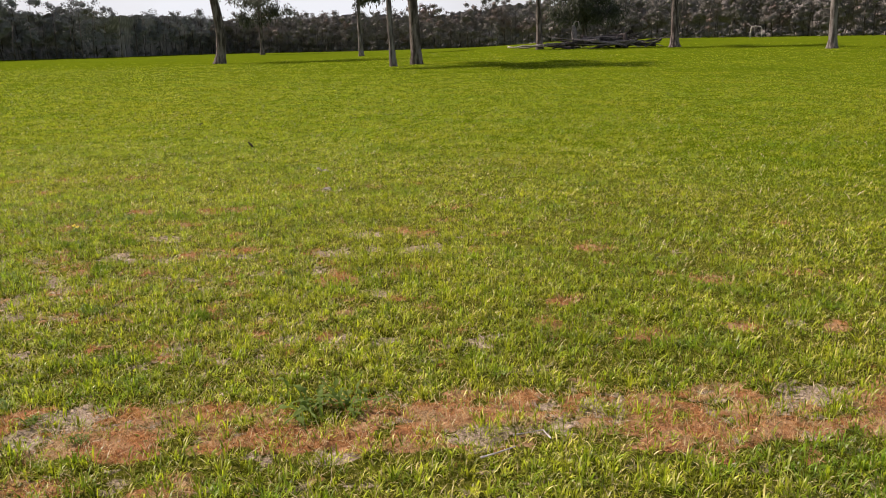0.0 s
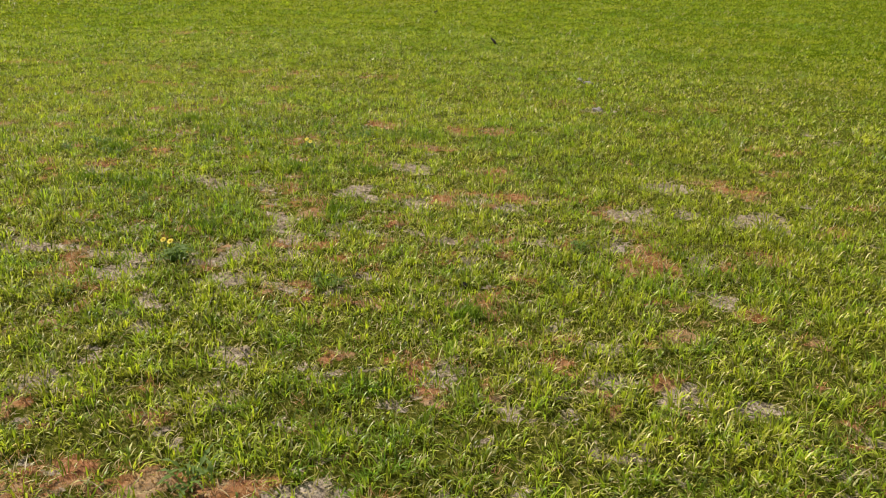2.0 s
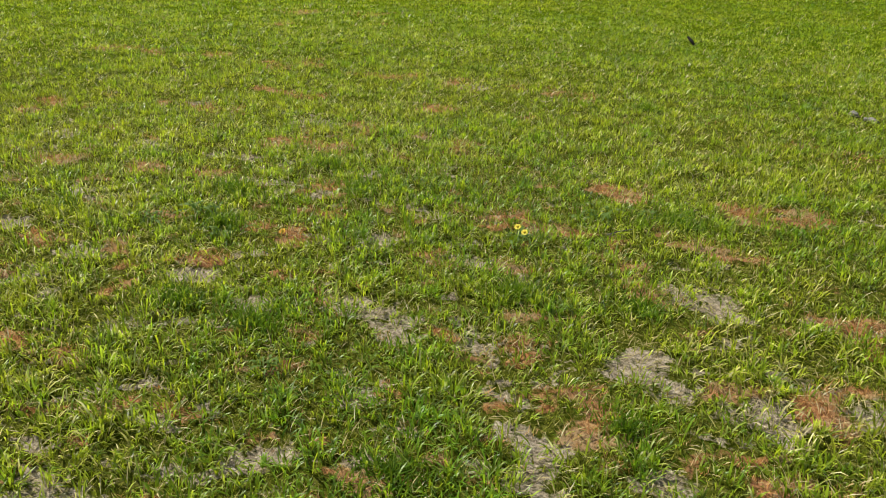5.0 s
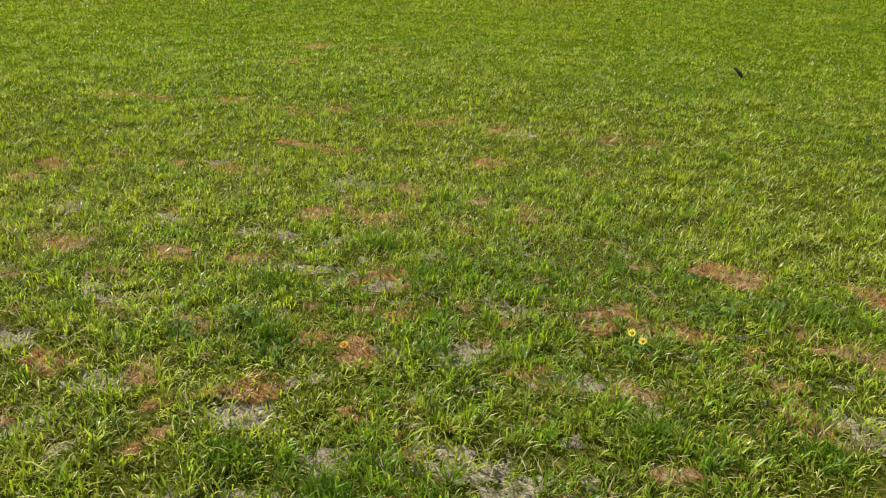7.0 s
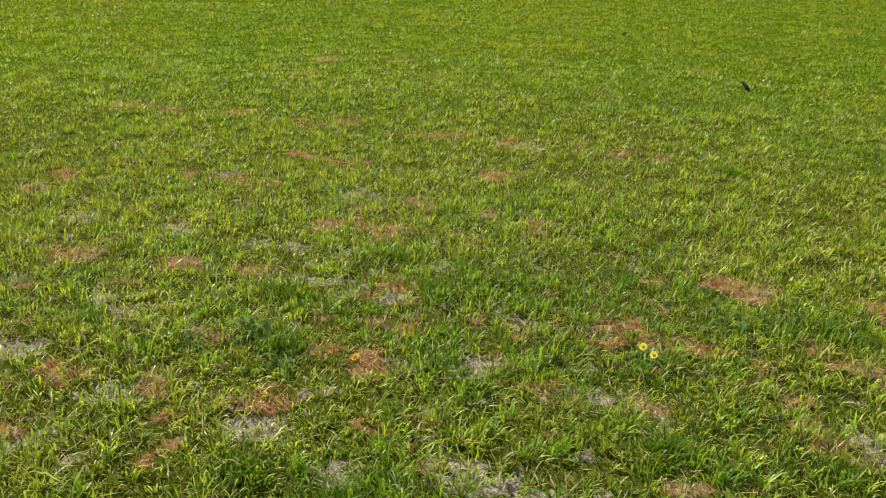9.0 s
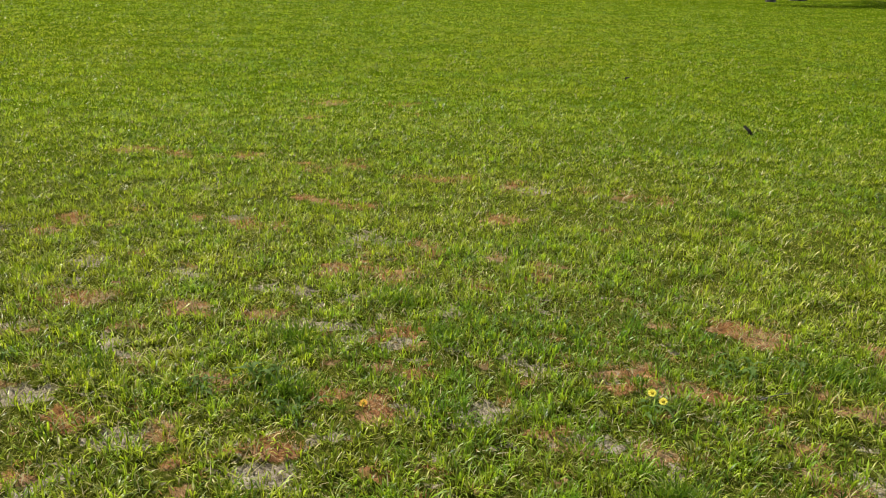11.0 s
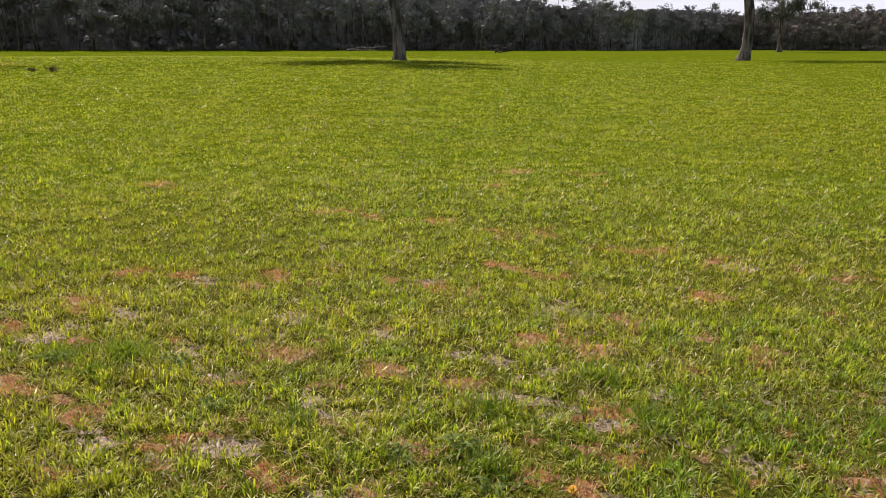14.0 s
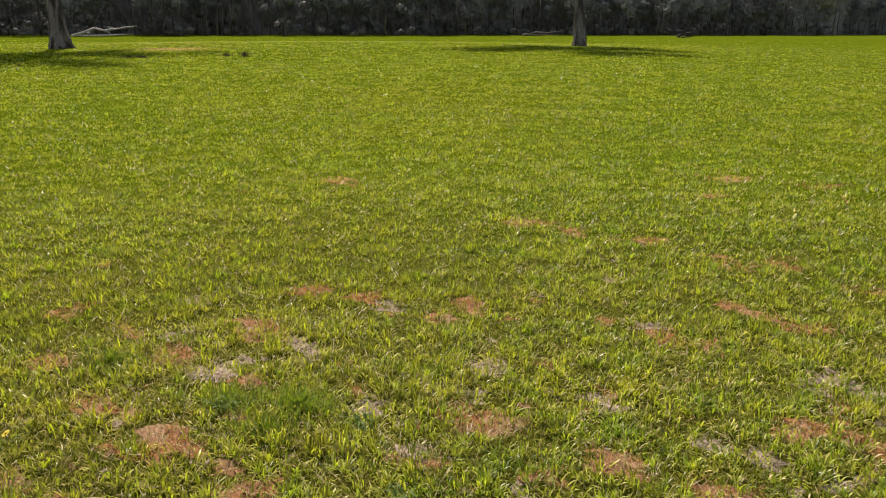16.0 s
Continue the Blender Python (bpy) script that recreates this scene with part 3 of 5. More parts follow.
def cover(x, y):
    """Shares of russet moss and of bare sand at places of the plan."""
    x, y = np.asarray(x, float), np.asarray(y, float)
    moss, sand = 0.86 * on_map(MOSS_MAP, x, y), 0.85 * on_map(SAND_MAP, x, y)
    # the worn strip beside the path
    middle, half = 2.57 + 0.25 * x, 0.25 + 0.022 * np.clip(x, 0, 4)
    off = np.abs(y - middle) / half + 0.75 * (cloudy(x, y, 0.22, 21) - 0.55)
    strip = (1 - smooth(0.8, 1.05, off)) * smooth(-1.2, -0.7, x) * (1 - smooth(6, 9, x))
    green = np.maximum(smooth(0.64, 0.71, cloudy(x, y, 0.18, 33)), np.exp(-((x - 1.13) / 0.16) ** 2 - ((y - 2.95) / 0.13) ** 2))
    green = np.maximum(green, np.exp(-((x - 2.2) / 0.22) ** 2 - ((y - 2.93) / 0.09) ** 2))
    moss = np.maximum(moss, strip * (1 - green) * smooth(0.22, 0.36, cloudy(x, y, 0.2, 41)))
    sand = np.maximum(sand, strip * smooth(0.64, 0.72, cloudy(x, y, 0.17, 52, 4)) * 0.75)
    # small thin places along the sown rows, near the path only
    along, across = (x + ROW * y) / 1.036, (y - ROW * x) / 1.036
    thin = cloudy(along / 2.4, across, 0.26, 63)
    where = (1 - smooth(5, 13, np.hypot(x + 1, y - 2))) * smooth(1.3, 2.0, y)
    moss = np.maximum(moss, 0.7 * where * smooth(0.715, 0.78, thin))
    sand = np.maximum(sand, 0.7 * where * smooth(0.735, 0.79, cloudy(along / 1.4, across, 0.13, 77)))
    near = 1 - smooth(2.5, 5.0, gap_to_path(x, y))
    worn = np.exp(-((x + 0.9) / 2.2) ** 2 - ((y - 4.2) / 1.2) ** 2)
    sand = np.maximum(sand, 0.65 * near * smooth(0.70, 0.78, cloudy(x, y, 0.09, 87, 2) + 0.06 * worn))
    moss = np.maximum(moss, 0.65 * near * smooth(0.70, 0.78, cloudy(x, y, 0.11, 97, 2) + 0.06 * worn))
    moss = moss * (1 - 0.25 * smooth(3, 6, gap_to_path(x, y)))
    moss = np.maximum(moss, 0.6 * np.exp(-((x + 40.5) / 3.0) ** 2 - ((y - 13.5) / 2.5) ** 2))     # dry ground by the leaning gum
    moss = np.clip(moss * (1 - sand), 0, 1)
    return moss, sand


def relief(x, y):
    """Fine height of the soil near the path."""
    return 0.016 * (cloudy(x, y, 0.7, 3) - 0.5) + 0.016 * (speckle(x, y, 0.11, 8) - 0.5)


def hummock(x, y, moss):
    """The moss stands up in low uneven cushions."""
    return 0.05 * moss * (cloudy(x, y, 0.12, 4) - 0.35)


def soil(x, y):
    return land(x, y) + relief(x, y)


# ---- mesh helpers ----
def set_mesh(ob_name, verts, loops, size, material, smooth_faces=False):
    """A mesh from arrays, all of whose faces have the same number of corners."""
    me = bpy.data.meshes.new(ob_name)
    verts, loops = np.ascontiguousarray(verts, np.float32), np.ascontiguousarray(loops, np.int32)
    count = len(loops) // size
    me.vertices.add(len(verts))
    me.vertices.foreach_set("co", verts.ravel())
    me.loops.add(len(loops))
    me.loops.foreach_set("vertex_index", loops)
    me.polygons.add(count)
    me.polygons.foreach_set("loop_start", np.arange(0, count * size, size, dtype=np.int32))
    me.polygons.foreach_set("loop_total", np.full(count, size, np.int32))
    if smooth_faces:
        me.polygons.foreach_set("use_smooth", np.ones(count, bool))
    me.materials.append(material)
    me.update(calc_edges=True)
    return me


def part(name, shape, material, parent, label="", smooth_faces=True):
    """One mesh object from (verts, faces) under a thing or a part."""
    me = bpy.data.meshes.new(name)
    me.from_pydata([tuple(v) for v in shape[0]], [], shape[1])
    if smooth_faces:
        me.polygons.foreach_set("use_smooth", [True] * len(me.polygons))
    me.materials.append(material)
    ob = new(name, me)
    ob.parent = parent
    return tagged(ob, label)


def thing(name, x, y, z, label, category, group="", kind=""):
    root = new(name)
    root.location = (x, y, z)
    root.empty_display_size = 0.1
    return tagged(root, label, category, group, kind)


def tube(points, radii, sides=8, lobes=0.0, rng=None, close=True):
    """A tube along points with a radius at each; lobes: unevenness of the rings."""
    points = [Vector(p) for p in points]
    verts, faces = [], []
    ref = Vector((1, 0.13, 0.07))
    for i, p in enumerate(points):
        way = (points[min(i + 1, len(points) - 1)] - points[max(i - 1, 0)]).normalized()
        a = way.cross(ref)
        if a.length < 0.2:
            a = way.cross(Vector((0, 1, 0)))
        a.normalize()
        b = way.cross(a)
        for k in range(sides):
            t = 2 * math.pi * k / sides
            r = radii[i] * (1 + (lobes * (rng.random() - 0.5) if rng else 0))
            verts.append(p + a * (r * math.cos(t)) + b * (r * math.sin(t)))
    for i in range(len(points) - 1):
        for k in range(sides):
            n = (k + 1) % sides
            faces.append((i * sides + k, i * sides + n, (i + 1) * sides + n, (i + 1) * sides + k))
    if close:
        faces.append(tuple(range(sides))[::-1])
        faces.append(tuple(range((len(points) - 1) * sides, len(points) * sides)))
    return verts, faces


def merge(shapes):
    verts, faces = [], []
    for v, f in shapes:
        o = len(verts)
        verts += list(v)
        faces += [tuple(i + o for i in q) for q in f]
    return verts, faces


# ---- ground: one sheet to the horizon, finest beside the path ----
def axis(lo, hi, step, far_lo, far_hi):
    mid = np.arange(lo, hi, step)
    out, d = [], step
    p = mid[-1]
    while p < far_hi:
        d *= 1.14
        p += d
        out.append(p)
    back, d, p = [], step, lo
    while p > far_lo:
        d *= 1.14
        p -= d
        back.append(p)
    return np.array(back[::-1] + list(mid) + out)


def make_ground():
    xs, ys = axis(-8.0, 4.2, 0.07, -3200, 3200), axis(1.8, 7.6, 0.07, -3200, 3200)
    gx, gy = np.meshgrid(xs, ys)
    nx, ny = len(xs), len(ys)
    x, y = gx.ravel(), gy.ravel()
    moss, sand = cover(x, y)
    near = 1 - smooth(14, 30, np.hypot(x + 2, y - 3))
    z = land(x, y) + near * (relief(x, y) - 0.018 * sand + hummock(x, y, moss))
    verts = np.stack([x, y, z], 1)
    i = (np.arange(ny - 1)[:, None] * nx + np.arange(nx - 1)[None, :]).ravel()
    loops = np.stack([i, i + 1, i + nx + 1, i + nx], 1).ravel()
    me = set_mesh("ground", verts, loops, 4, M_GROUND, True)
    col = me.color_attributes.new("cover", "FLOAT_COLOR", "POINT")
    turf = 0.3 + 0.7 * smooth(5.0, 12.0, np.hypot(x + 1, y - 2))
    data = np.stack([moss, sand, turf, np.ones_like(x)], 1).astype(np.float32)
    col.data.foreach_set("color", data.ravel())
    return tagged(new("ground", me), "green pasture with worn russet and sandy patches", "ground", kind="structure")


ground = make_ground()


# ---- grass: denser near the path, thinning to far tufts ----
def sector(x, y):
    """The part of the pasture north-west of the path that grass is built on."""
    right = np.degrees(np.arctan2(-(x - 2.4), y + 0.6)) > -21
    left = (np.degrees(np.arctan2(-(x + 2.4), y - 3.2)) < 92) | (x > -6)
    edge = np.interp(x, [-60, -8, -6, -4, -2.7, -2, -1.5, -0.8, 0.2, 3.4, 4.4], [2.0, 3.2, 3.35, 3.6, 3.3, 2.85, 2.4, 2.0, 1.75, 2.3, 2.4])
    return right & left & (y > edge)


def scatter(rng, d0, d1, per_area):
    """Random places whose distance from the path lies between d0 and d1."""
    x0, x1, y0, y1 = PATH_B[0] - d1, PATH_A[0] + d1, PATH_A[1], PATH_B[1] + d1
    count = int((x1 - x0) * (y1 - y0) * per_area)
    x, y = rng.uniform(x0, x1, count), rng.uniform(y0, y1, count)
    d = gap_to_path(x, y)
    keep = (d >= d0) & (d < d1) & sector(x, y)
    return x[keep], y[keep], d[keep]


def blades(name, material, x, y, height, width, lean, turn, rng, drop=0.004, simple=False, lift=0.0, arch=False):
    """Curved tapering blades joined into one mesh; simple: one face each, for those far off; arch: bent over in two places."""
    n = len(x)
    z = soil(x, y) - drop + lift
    side = turn + np.pi / 2 + rng.uniform(-0.6, 0.6, n)
    sx, sy = np.cos(side) * width / 2, np.sin(side) * width / 2
    lx, ly = np.cos(turn) * lean * height, np.sin(turn) * lean * height
    h = height * np.sqrt(np.clip(1 - 0.6 * lean ** 2, 0.12, 1))
    tip = np.stack([x + lx, y + ly, z + h], 1)
    if simple:
        left, right = np.stack([x - sx, y - sy, z], 1), np.stack([x + sx, y + sy, z], 1)
        v = np.stack([left, right, tip], 1)
        return new(name, set_mesh(name, v.reshape(-1, 3), np.arange(3 * n), 3, material))
    foot = np.stack([x, y, z], 1)
    if arch:
        rows = [foot]
        for along, up, wide in ((0.20, 0.52, 0.5), (0.58, 0.92, 0.42)):
            px, py, pz = x + lx * along, y + ly * along, z + h * up
            rows += [np.stack([px + sx * 2 * wide, py + sy * 2 * wide, pz], 1), np.stack([px - sx * 2 * wide, py - sy * 2 * wide, pz], 1)]
        v = np.stack(rows + [tip], 1)
        tris = (np.arange(n)[:, None] * 6 + np.array([[0, 1, 2, 1, 3, 4, 1, 4, 2, 3, 5, 4]])).ravel()
        return new(name, set_mesh(name, v.reshape(-1, 3), tris, 3, material))
    mx, my, mz = x + lx * 0.3, y + ly * 0.3, z + h * 0.5
    v = np.stack([foot, np.stack([mx + sx, my + sy, mz], 1), tip, np.stack([mx - sx, my - sy, mz], 1)], 1)
    tris = (np.arange(n)[:, None] * 4 + np.array([[0, 1, 3, 1, 2, 3]])).ravel()
    return new(name, set_mesh(name, v.reshape(-1, 3), tris, 3, material))


def make_grass(name, label, edges, per_area, fall, seed, sprawl, per, simple=False, arch=False, material=M_GRASS):
    """Tufts of upright blades with many low sprawling ones between them."""
    rng = np.random.default_rng(seed)
    cols = [[] for _ in range(6)]
    for d0, d1 in zip(edges, edges[1:]):
        mid = 0.5 * (d0 + d1)
        scale = max(1.0, mid / 4.0)
        x, y, d = scatter(rng, d0, d1, per_area / scale ** fall)
        some = rng.random(len(x)) < 1 - 0.5 * smooth(16, 40, d) - 0.44 * smooth(40, 100, d)
        x, y = x[some], y[some]
        moss, sand = cover(x, y)
        tuft = smooth(0.30, 0.66, cloudy(x, y, 0.085 * scale ** 0.7, 91, 2))
        thin = smooth(0.36, 0.56, cloudy((x + ROW * y) / 2.2, y - ROW * x, 0.30, 93))
        thick = (0.36 + 0.84 * tuft) * (0.58 + 0.52 * thin) if scale < 2.5 else 0.55 + 0.35 * tuft
        keep = rng.random(len(x)) < thick * (1 - 0.70 * moss) * (1 - 0.77 * sand)
        x, y, tuft = x[keep], y[keep], tuft[keep]
        lush = np.clip(0.75 * cloudy(x, y, 0.5, 15) + 0.75 * tuft - 0.22, 0.05, 1.15)
        n = len(x) * per
        tx, ty, tl = np.repeat(x, per), np.repeat(y, per), np.repeat(lush, per)
        size = np.repeat(rng.uniform(0.55, 1.3, len(x)), per)
        turn = rng.uniform(0, 2 * np.pi, n)
        flat = rng.random(n) < sprawl
        out = np.abs(rng.normal(0, np.where(flat, 0.035, 0.018), n)) * scale ** 0.8
        bx, by = tx + np.cos(turn) * out, ty + np.sin(turn) * out
        low = 0.85 + 0.15 / scale
        height = low * size * (0.026 + 0.042 * tl) * rng.uniform(0.5, 1.3, n)
        height = np.where(flat, (0.034 + 0.016 * tl) * rng.uniform(0.6, 1.2, n), height)
        width = rng.uniform(0.0038, 0.0074, n) * scale ** 0.92
        lean = np.clip(np.where(flat, rng.normal(0.98, 0.18, n), rng.normal(0.62, 0.30, n)), 0.05, 1.2)
        for c, v in zip(cols, (bx, by, height, width, lean, turn)):
            c.append(v)
    x, y, h, w, lean, turn = (np.concatenate(c) for c in cols)
    return tagged(blades(name, material, x, y, h, w, lean, turn, rng, simple=simple, arch=arch), label, "grass", kind="stuff")


make_grass("near_grass", "short lush green pasture grass in arching tufts", [0.0, 2.6, 3.4, 4.4], 1330, 1.75, 7, 0.42, 6, arch=True)
make_grass("grass", "short lush green pasture grass in tufts", [4.4, 5.2, 6.2, 7.5], 1250, 1.75, 9, 0.35, 7)
make_grass("open_grass", "green pasture grass a few steps off", [7.5, 8.7, 10], 4300, 2.0, 8, 0.35, 3, simple=True)
make_grass("far_grass", "even green pasture grass running to the trees", [10, 11.6, 13.5, 15.5, 18, 21, 24, 28, 32, 42, 55, 72, 92, 112], 4300, 2.0, 18, 0.35, 3, simple=True, material=M_FAR_GRASS)


def make_back_grass():
    """The same turf behind the path, more thinly sown."""
    rng = np.random.default_rng(61)
    x, y = rng.uniform(-10, 9, 150000), rng.uniform(-7, 9, 150000)
    moss, sand = cover(x, y)
    tuft = smooth(0.34, 0.66, cloudy(x, y, 0.12, 91, 2))
    keep = ~sector(x, y) & (rng.random(len(x)) < (0.35 + 0.65 * tuft) * (1 - 0.8 * moss) * (1 - 0.85 * sand) * (1 - smooth(6, 10, gap_to_path(x, y))))
    x, y, tuft = x[keep], y[keep], tuft[keep]
    n = len(x)
    turf = blades("back_grass", M_GRASS, x, y, rng.uniform(0.03, 0.06, n) * (0.7 + 0.7 * tuft), rng.uniform(0.008, 0.018, n), np.clip(rng.normal(0.75, 0.25, n), 0.1, 1.2), rng.uniform(0, 6.283, n), rng, simple=True)
    tagged(turf, "short green pasture grass beside the worn strip", "grass", kind="stuff")


make_back_grass()


def make_litter():
    """Low thatch and dry straw over the whole near pasture, and the russet stubble of the worn patches."""
    rng = np.random.default_rng(19)
    xs, ys, ws = [], [], []
    for d0, d1, rate in ((0.0, 4.0, 3600), (4.0, 6, 1500), (6, 9, 350)):
        x, y, d = scatter(rng, d0, d1, rate)
        moss, sand = cover(x, y)
        keep = rng.random(len(x)) < 1 - 0.75 * moss - 0.9 * sand
        xs.append(x[keep]), ys.append(y[keep])
        ws.append(rng.uniform(0.003, 0.0065, keep.sum()) * max(1, 0.5 * (d0 + d1) / 3.5))
    x, y, w = (np.concatenate(c) for c in (xs, ys, ws))
    thatch = blades("thatch", M_THATCH, x, y, rng.uniform(0.014, 0.036, len(x)), w, rng.uniform(0.5, 1.2, len(x)), rng.uniform(0, 6.283, len(x)), rng, simple=True)
    tagged(thatch, "low olive and straw-coloured thatch under the grass", "thatch", kind="stuff")
    xs, ys, ws, hs = [], [], [], []
    for d0, d1, rate in ((0.0, 4.5, 950), (4.5, 8, 330), (8, 16, 50)):
        x, y, d = scatter(rng, d0, d1, rate)
        moss, sand = cover(x, y)
        keep = rng.random(len(x)) < 0.28 + 0.7 * np.maximum(moss, sand)
        xs.append(x[keep]), ys.append(y[keep])
        s = max(1, 0.5 * (d0 + d1) / 4)
        ws.append(rng.uniform(0.0025, 0.0048, keep.sum()) * s)
        hs.append(rng.uniform(0.02, 0.065, keep.sum()) * s ** 0.4)
    x, y, w, h = (np.concatenate(c) for c in (xs, ys, ws, hs))
    straw = blades("dry_straw", M_STRAW, x, y, h, w, rng.uniform(0.8, 1.27, len(x)), rng.uniform(0, 6.283, len(x)), rng, -0.006)
    tagged(straw, "pale dry straw lying among the grass", "straw", kind="stuff")
    xs, ys, ws, hs = [], [], [], []
    for d0, d1, rate in ((0.0, 4.0, 9500), (4.0, 7, 4200), (7, 13, 900)):
        x, y, d = scatter(rng, d0, d1, rate)
        moss, sand = cover(x, y)
        keep = rng.random(len(x)) < smooth(0.2, 0.7, moss) * (0.35 + 0.65 * speckle(x, y, 0.06, 71))
        xs.append(x[keep]), ys.append(y[keep])
        s = max(1, 0.5 * (d0 + d1) / 3.5)
        ws.append(rng.uniform(0.002, 0.0042, keep.sum()) * s)
        hs.append(rng.uniform(0.01, 0.04, keep.sum()) * s ** 0.3)
    x, y, w, h = (np.concatenate(c) for c in (xs, ys, ws, hs))
    lift = hummock(x, y, cover(x, y)[0])
    stubble = blades("russet_stubble", M_MOSS, x, y, h, w, rng.uniform(0.3, 1.2, len(x)), rng.uniform(0, 6.283, len(x)), rng, lift=lift)
    tagged(stubble, "dry russet moss and sorrel on worn ground", "moss", kind="stuff")


make_litter()


# ---- gum trees ----
def at_polar(az, d, eye=(0.0, 2.0)):
    """A place of the plan from a bearing left of +y and a distance from about the path's middle."""
    return eye[0] - d * math.sin(radians(az)), eye[1] + d * math.cos(radians(az))


def leaf_cloud(centres, per, spread, rng, size=(0.28, 0.52), droop=1.0):
    """Hanging leaf clusters round the centres: arrays of verts and quad loops."""
    c = np.repeat(np.asarray(centres, float), per, axis=0)
    n = len(c)
    p = c + rng.normal(0, 1, (n, 3)) * spread * np.array([0.6, 0.6, 0.8])
    way = rng.normal(0, 1, (n, 3)) * np.array([0.6, 0.6, 0.5]) - np.array([0, 0, droop])
    way /= np.linalg.norm(way, axis=1, keepdims=True)
    side = np.cross(way, rng.normal(0, 1, (n, 3)))
    side /= np.linalg.norm(side, axis=1, keepdims=True) + 1e-9
    ln = rng.uniform(size[0], size[1], (n, 1))
    wd = ln * rng.uniform(0.2, 0.34, (n, 1))
    v = np.empty((n, 4, 3))
    v[:, 0] = p
    v[:, 1] = p + way * ln * 0.45 + side * wd / 2
    v[:, 2] = p + way * ln
    v[:, 3] = p + way * ln * 0.45 - side * wd / 2
    return v.reshape(-1, 3), np.arange(n * 4)


def gum_tree(az, d, height, radius, lean, seed, label, bark, eye=(0.0, 2.0), bow=0.0, fork=0.45, reach=0.3, limbs=None, flare=0.24, n_limbs=7, per=44, spread=0.75, place=None, leaf=(0.28, 0.52), sweep=0.0):
    """A gum: flared leaning trunk, rising limbs and drooping leaf clusters. lean: metres to the viewer's right for each metre up."""
    rng = np.random.default_rng(seed)
    x, y = place if place else at_polar(az, d, eye)
    root = thing("gum_tree", x, y, float(land(x, y)), label, "tree")
    right = Vector((math.cos(radians(az)), math.sin(radians(az)), 0))
    deep = Vector((-right.y, right.x, 0))
    top = height * 0.8

    def stem(h):
        s = h / top
        wob = bow * math.sin(math.pi * min(h / 6.0, 1.6)) + 0.25 * math.sin(3.1 * s + seed) * s
        return right * (lean * h * (1 - 0.35 * s) + sweep * s ** 3 + wob) + deep * (0.12 * math.sin(2.3 * s + seed)) + Vector((0, 0, h))

    def thick(h):
        return radius * (1 - 0.52 * h / top) * (1 - 0.11 * min(h / 1.2, 1)) + radius * flare * math.exp(-max(h, 0) / 0.42)

    heights = [-0.25, 0.0, 0.15, 0.35, 0.6, 0.95, 1.4, 2.0, 2.8, 3.7, 4.7, 6.0] + [6.0 + (top - 6.0) * k / 6 for k in range(1, 7)]
    part("trunk", tube([stem(h) for h in heights], [thick(h) for h in heights], 14, 0.14, rng), bark, root)
    specs = limbs or [(top * (fork + (0.98 - fork) * k / (n_limbs - 1)), seed * 0.7 + 2.4 * k, height * reach * rng.uniform(0.75, 1.2), rng.uniform(0.35, 1.0)) for k in range(n_limbs)]
    centres = []
    for h0, turn, length, climb in specs:
        start = stem(h0)
        way = right * math.cos(turn) + deep * math.sin(turn)
        pts, rad = [], []
        for k in range(7):
            s = k / 6
            bend = Vector((rng.normal(0, 0.05), rng.normal(0, 0.05), rng.normal(0, 0.04))) * length * s
            pts.append(start + way * (length * s) + Vector((0, 0, length * (climb * s - 0.32 * s * s))) + bend)
            rad.append(max(0.03, thick(h0) * 0.55 * (1 - 0.85 * s)))
        shapes = [tube(pts, rad, 7, 0.15, rng)]
        for k in (2, 3, 4, 5, 6):
            for _ in range(3):
                t = rng.uniform(0, 2 * math.pi)
                ln = length * rng.uniform(0.14, 0.34)
                tip = pts[k] + Vector((math.cos(t), math.sin(t), rng.uniform(-0.15, 0.7))) * ln
                mid = (pts[k] + tip) / 2 + Vector((0, 0, ln * 0.12))
                shapes.append(tube([pts[k], mid, tip], [rad[k] * 0.5, rad[k] * 0.35, 0.015], 5))
                centres += [tip, mid + Vector((0, 0, 0.1)), tip + Vector((rng.normal(0, .5), rng.normal(0, .5), -0.35))]
        part("limb", merge(shapes), bark, root)
    v, loops = leaf_cloud([tuple(c) for c in centres], per, spread, rng, leaf)
    crown = new("crown", set_mesh("crown", v, loops, 4, M_LEAF))
    crown.parent = root
    tagged(crown, "drooping grey-green gum leaves")
    return root


EYE_T0, EYE_T12, EYE_T16 = (2.4, -0.2), (-1.6, 3.3), (-2.7, 3.7)
# the pair with the long shadow
gum_tree(13.0, 58, 19, 0.46, -0.04, 3, "stout grey gum trunk with rough dark bark in a pasture", M_BARK, place=(-12.56, 59.63), fork=0.5, flare=0.14)
gum_tree(13.0, 55, 17, 0.25, -0.05, 5, "slender pale grey gum beside a stouter one", M_BARK_PALE, place=(-13.4, 56.21), fork=0.55, flare=0.16, n_limbs=6)
gum_tree(26.0, 86, 21, 0.60, -0.03, 8, "tall grey gum with a gently bowed flared trunk", M_BARK, place=(-39.19, 80.49), bow=0.35, fork=0.5, reach=0.40, n_limbs=9, sweep=1.5)
gum_tree(48.5, 50, 15, 0.37, -0.08, 11, "leaning grey gum with flaking bark and wide shade", M_BARK, place=(-39.32, 36.29), bow=0.12, fork=0.55, reach=0.29, n_limbs=10, sweep=-8.0)
gum_tree(82.2, 43, 16, 0.42, -0.09, 14, "leaning gum with a broad dark flared base", M_BARK_DARK, eye=EYE_T16, fork=0.45, reach=0.30, sweep=-1.0, flare=0.42, n_limbs=9)
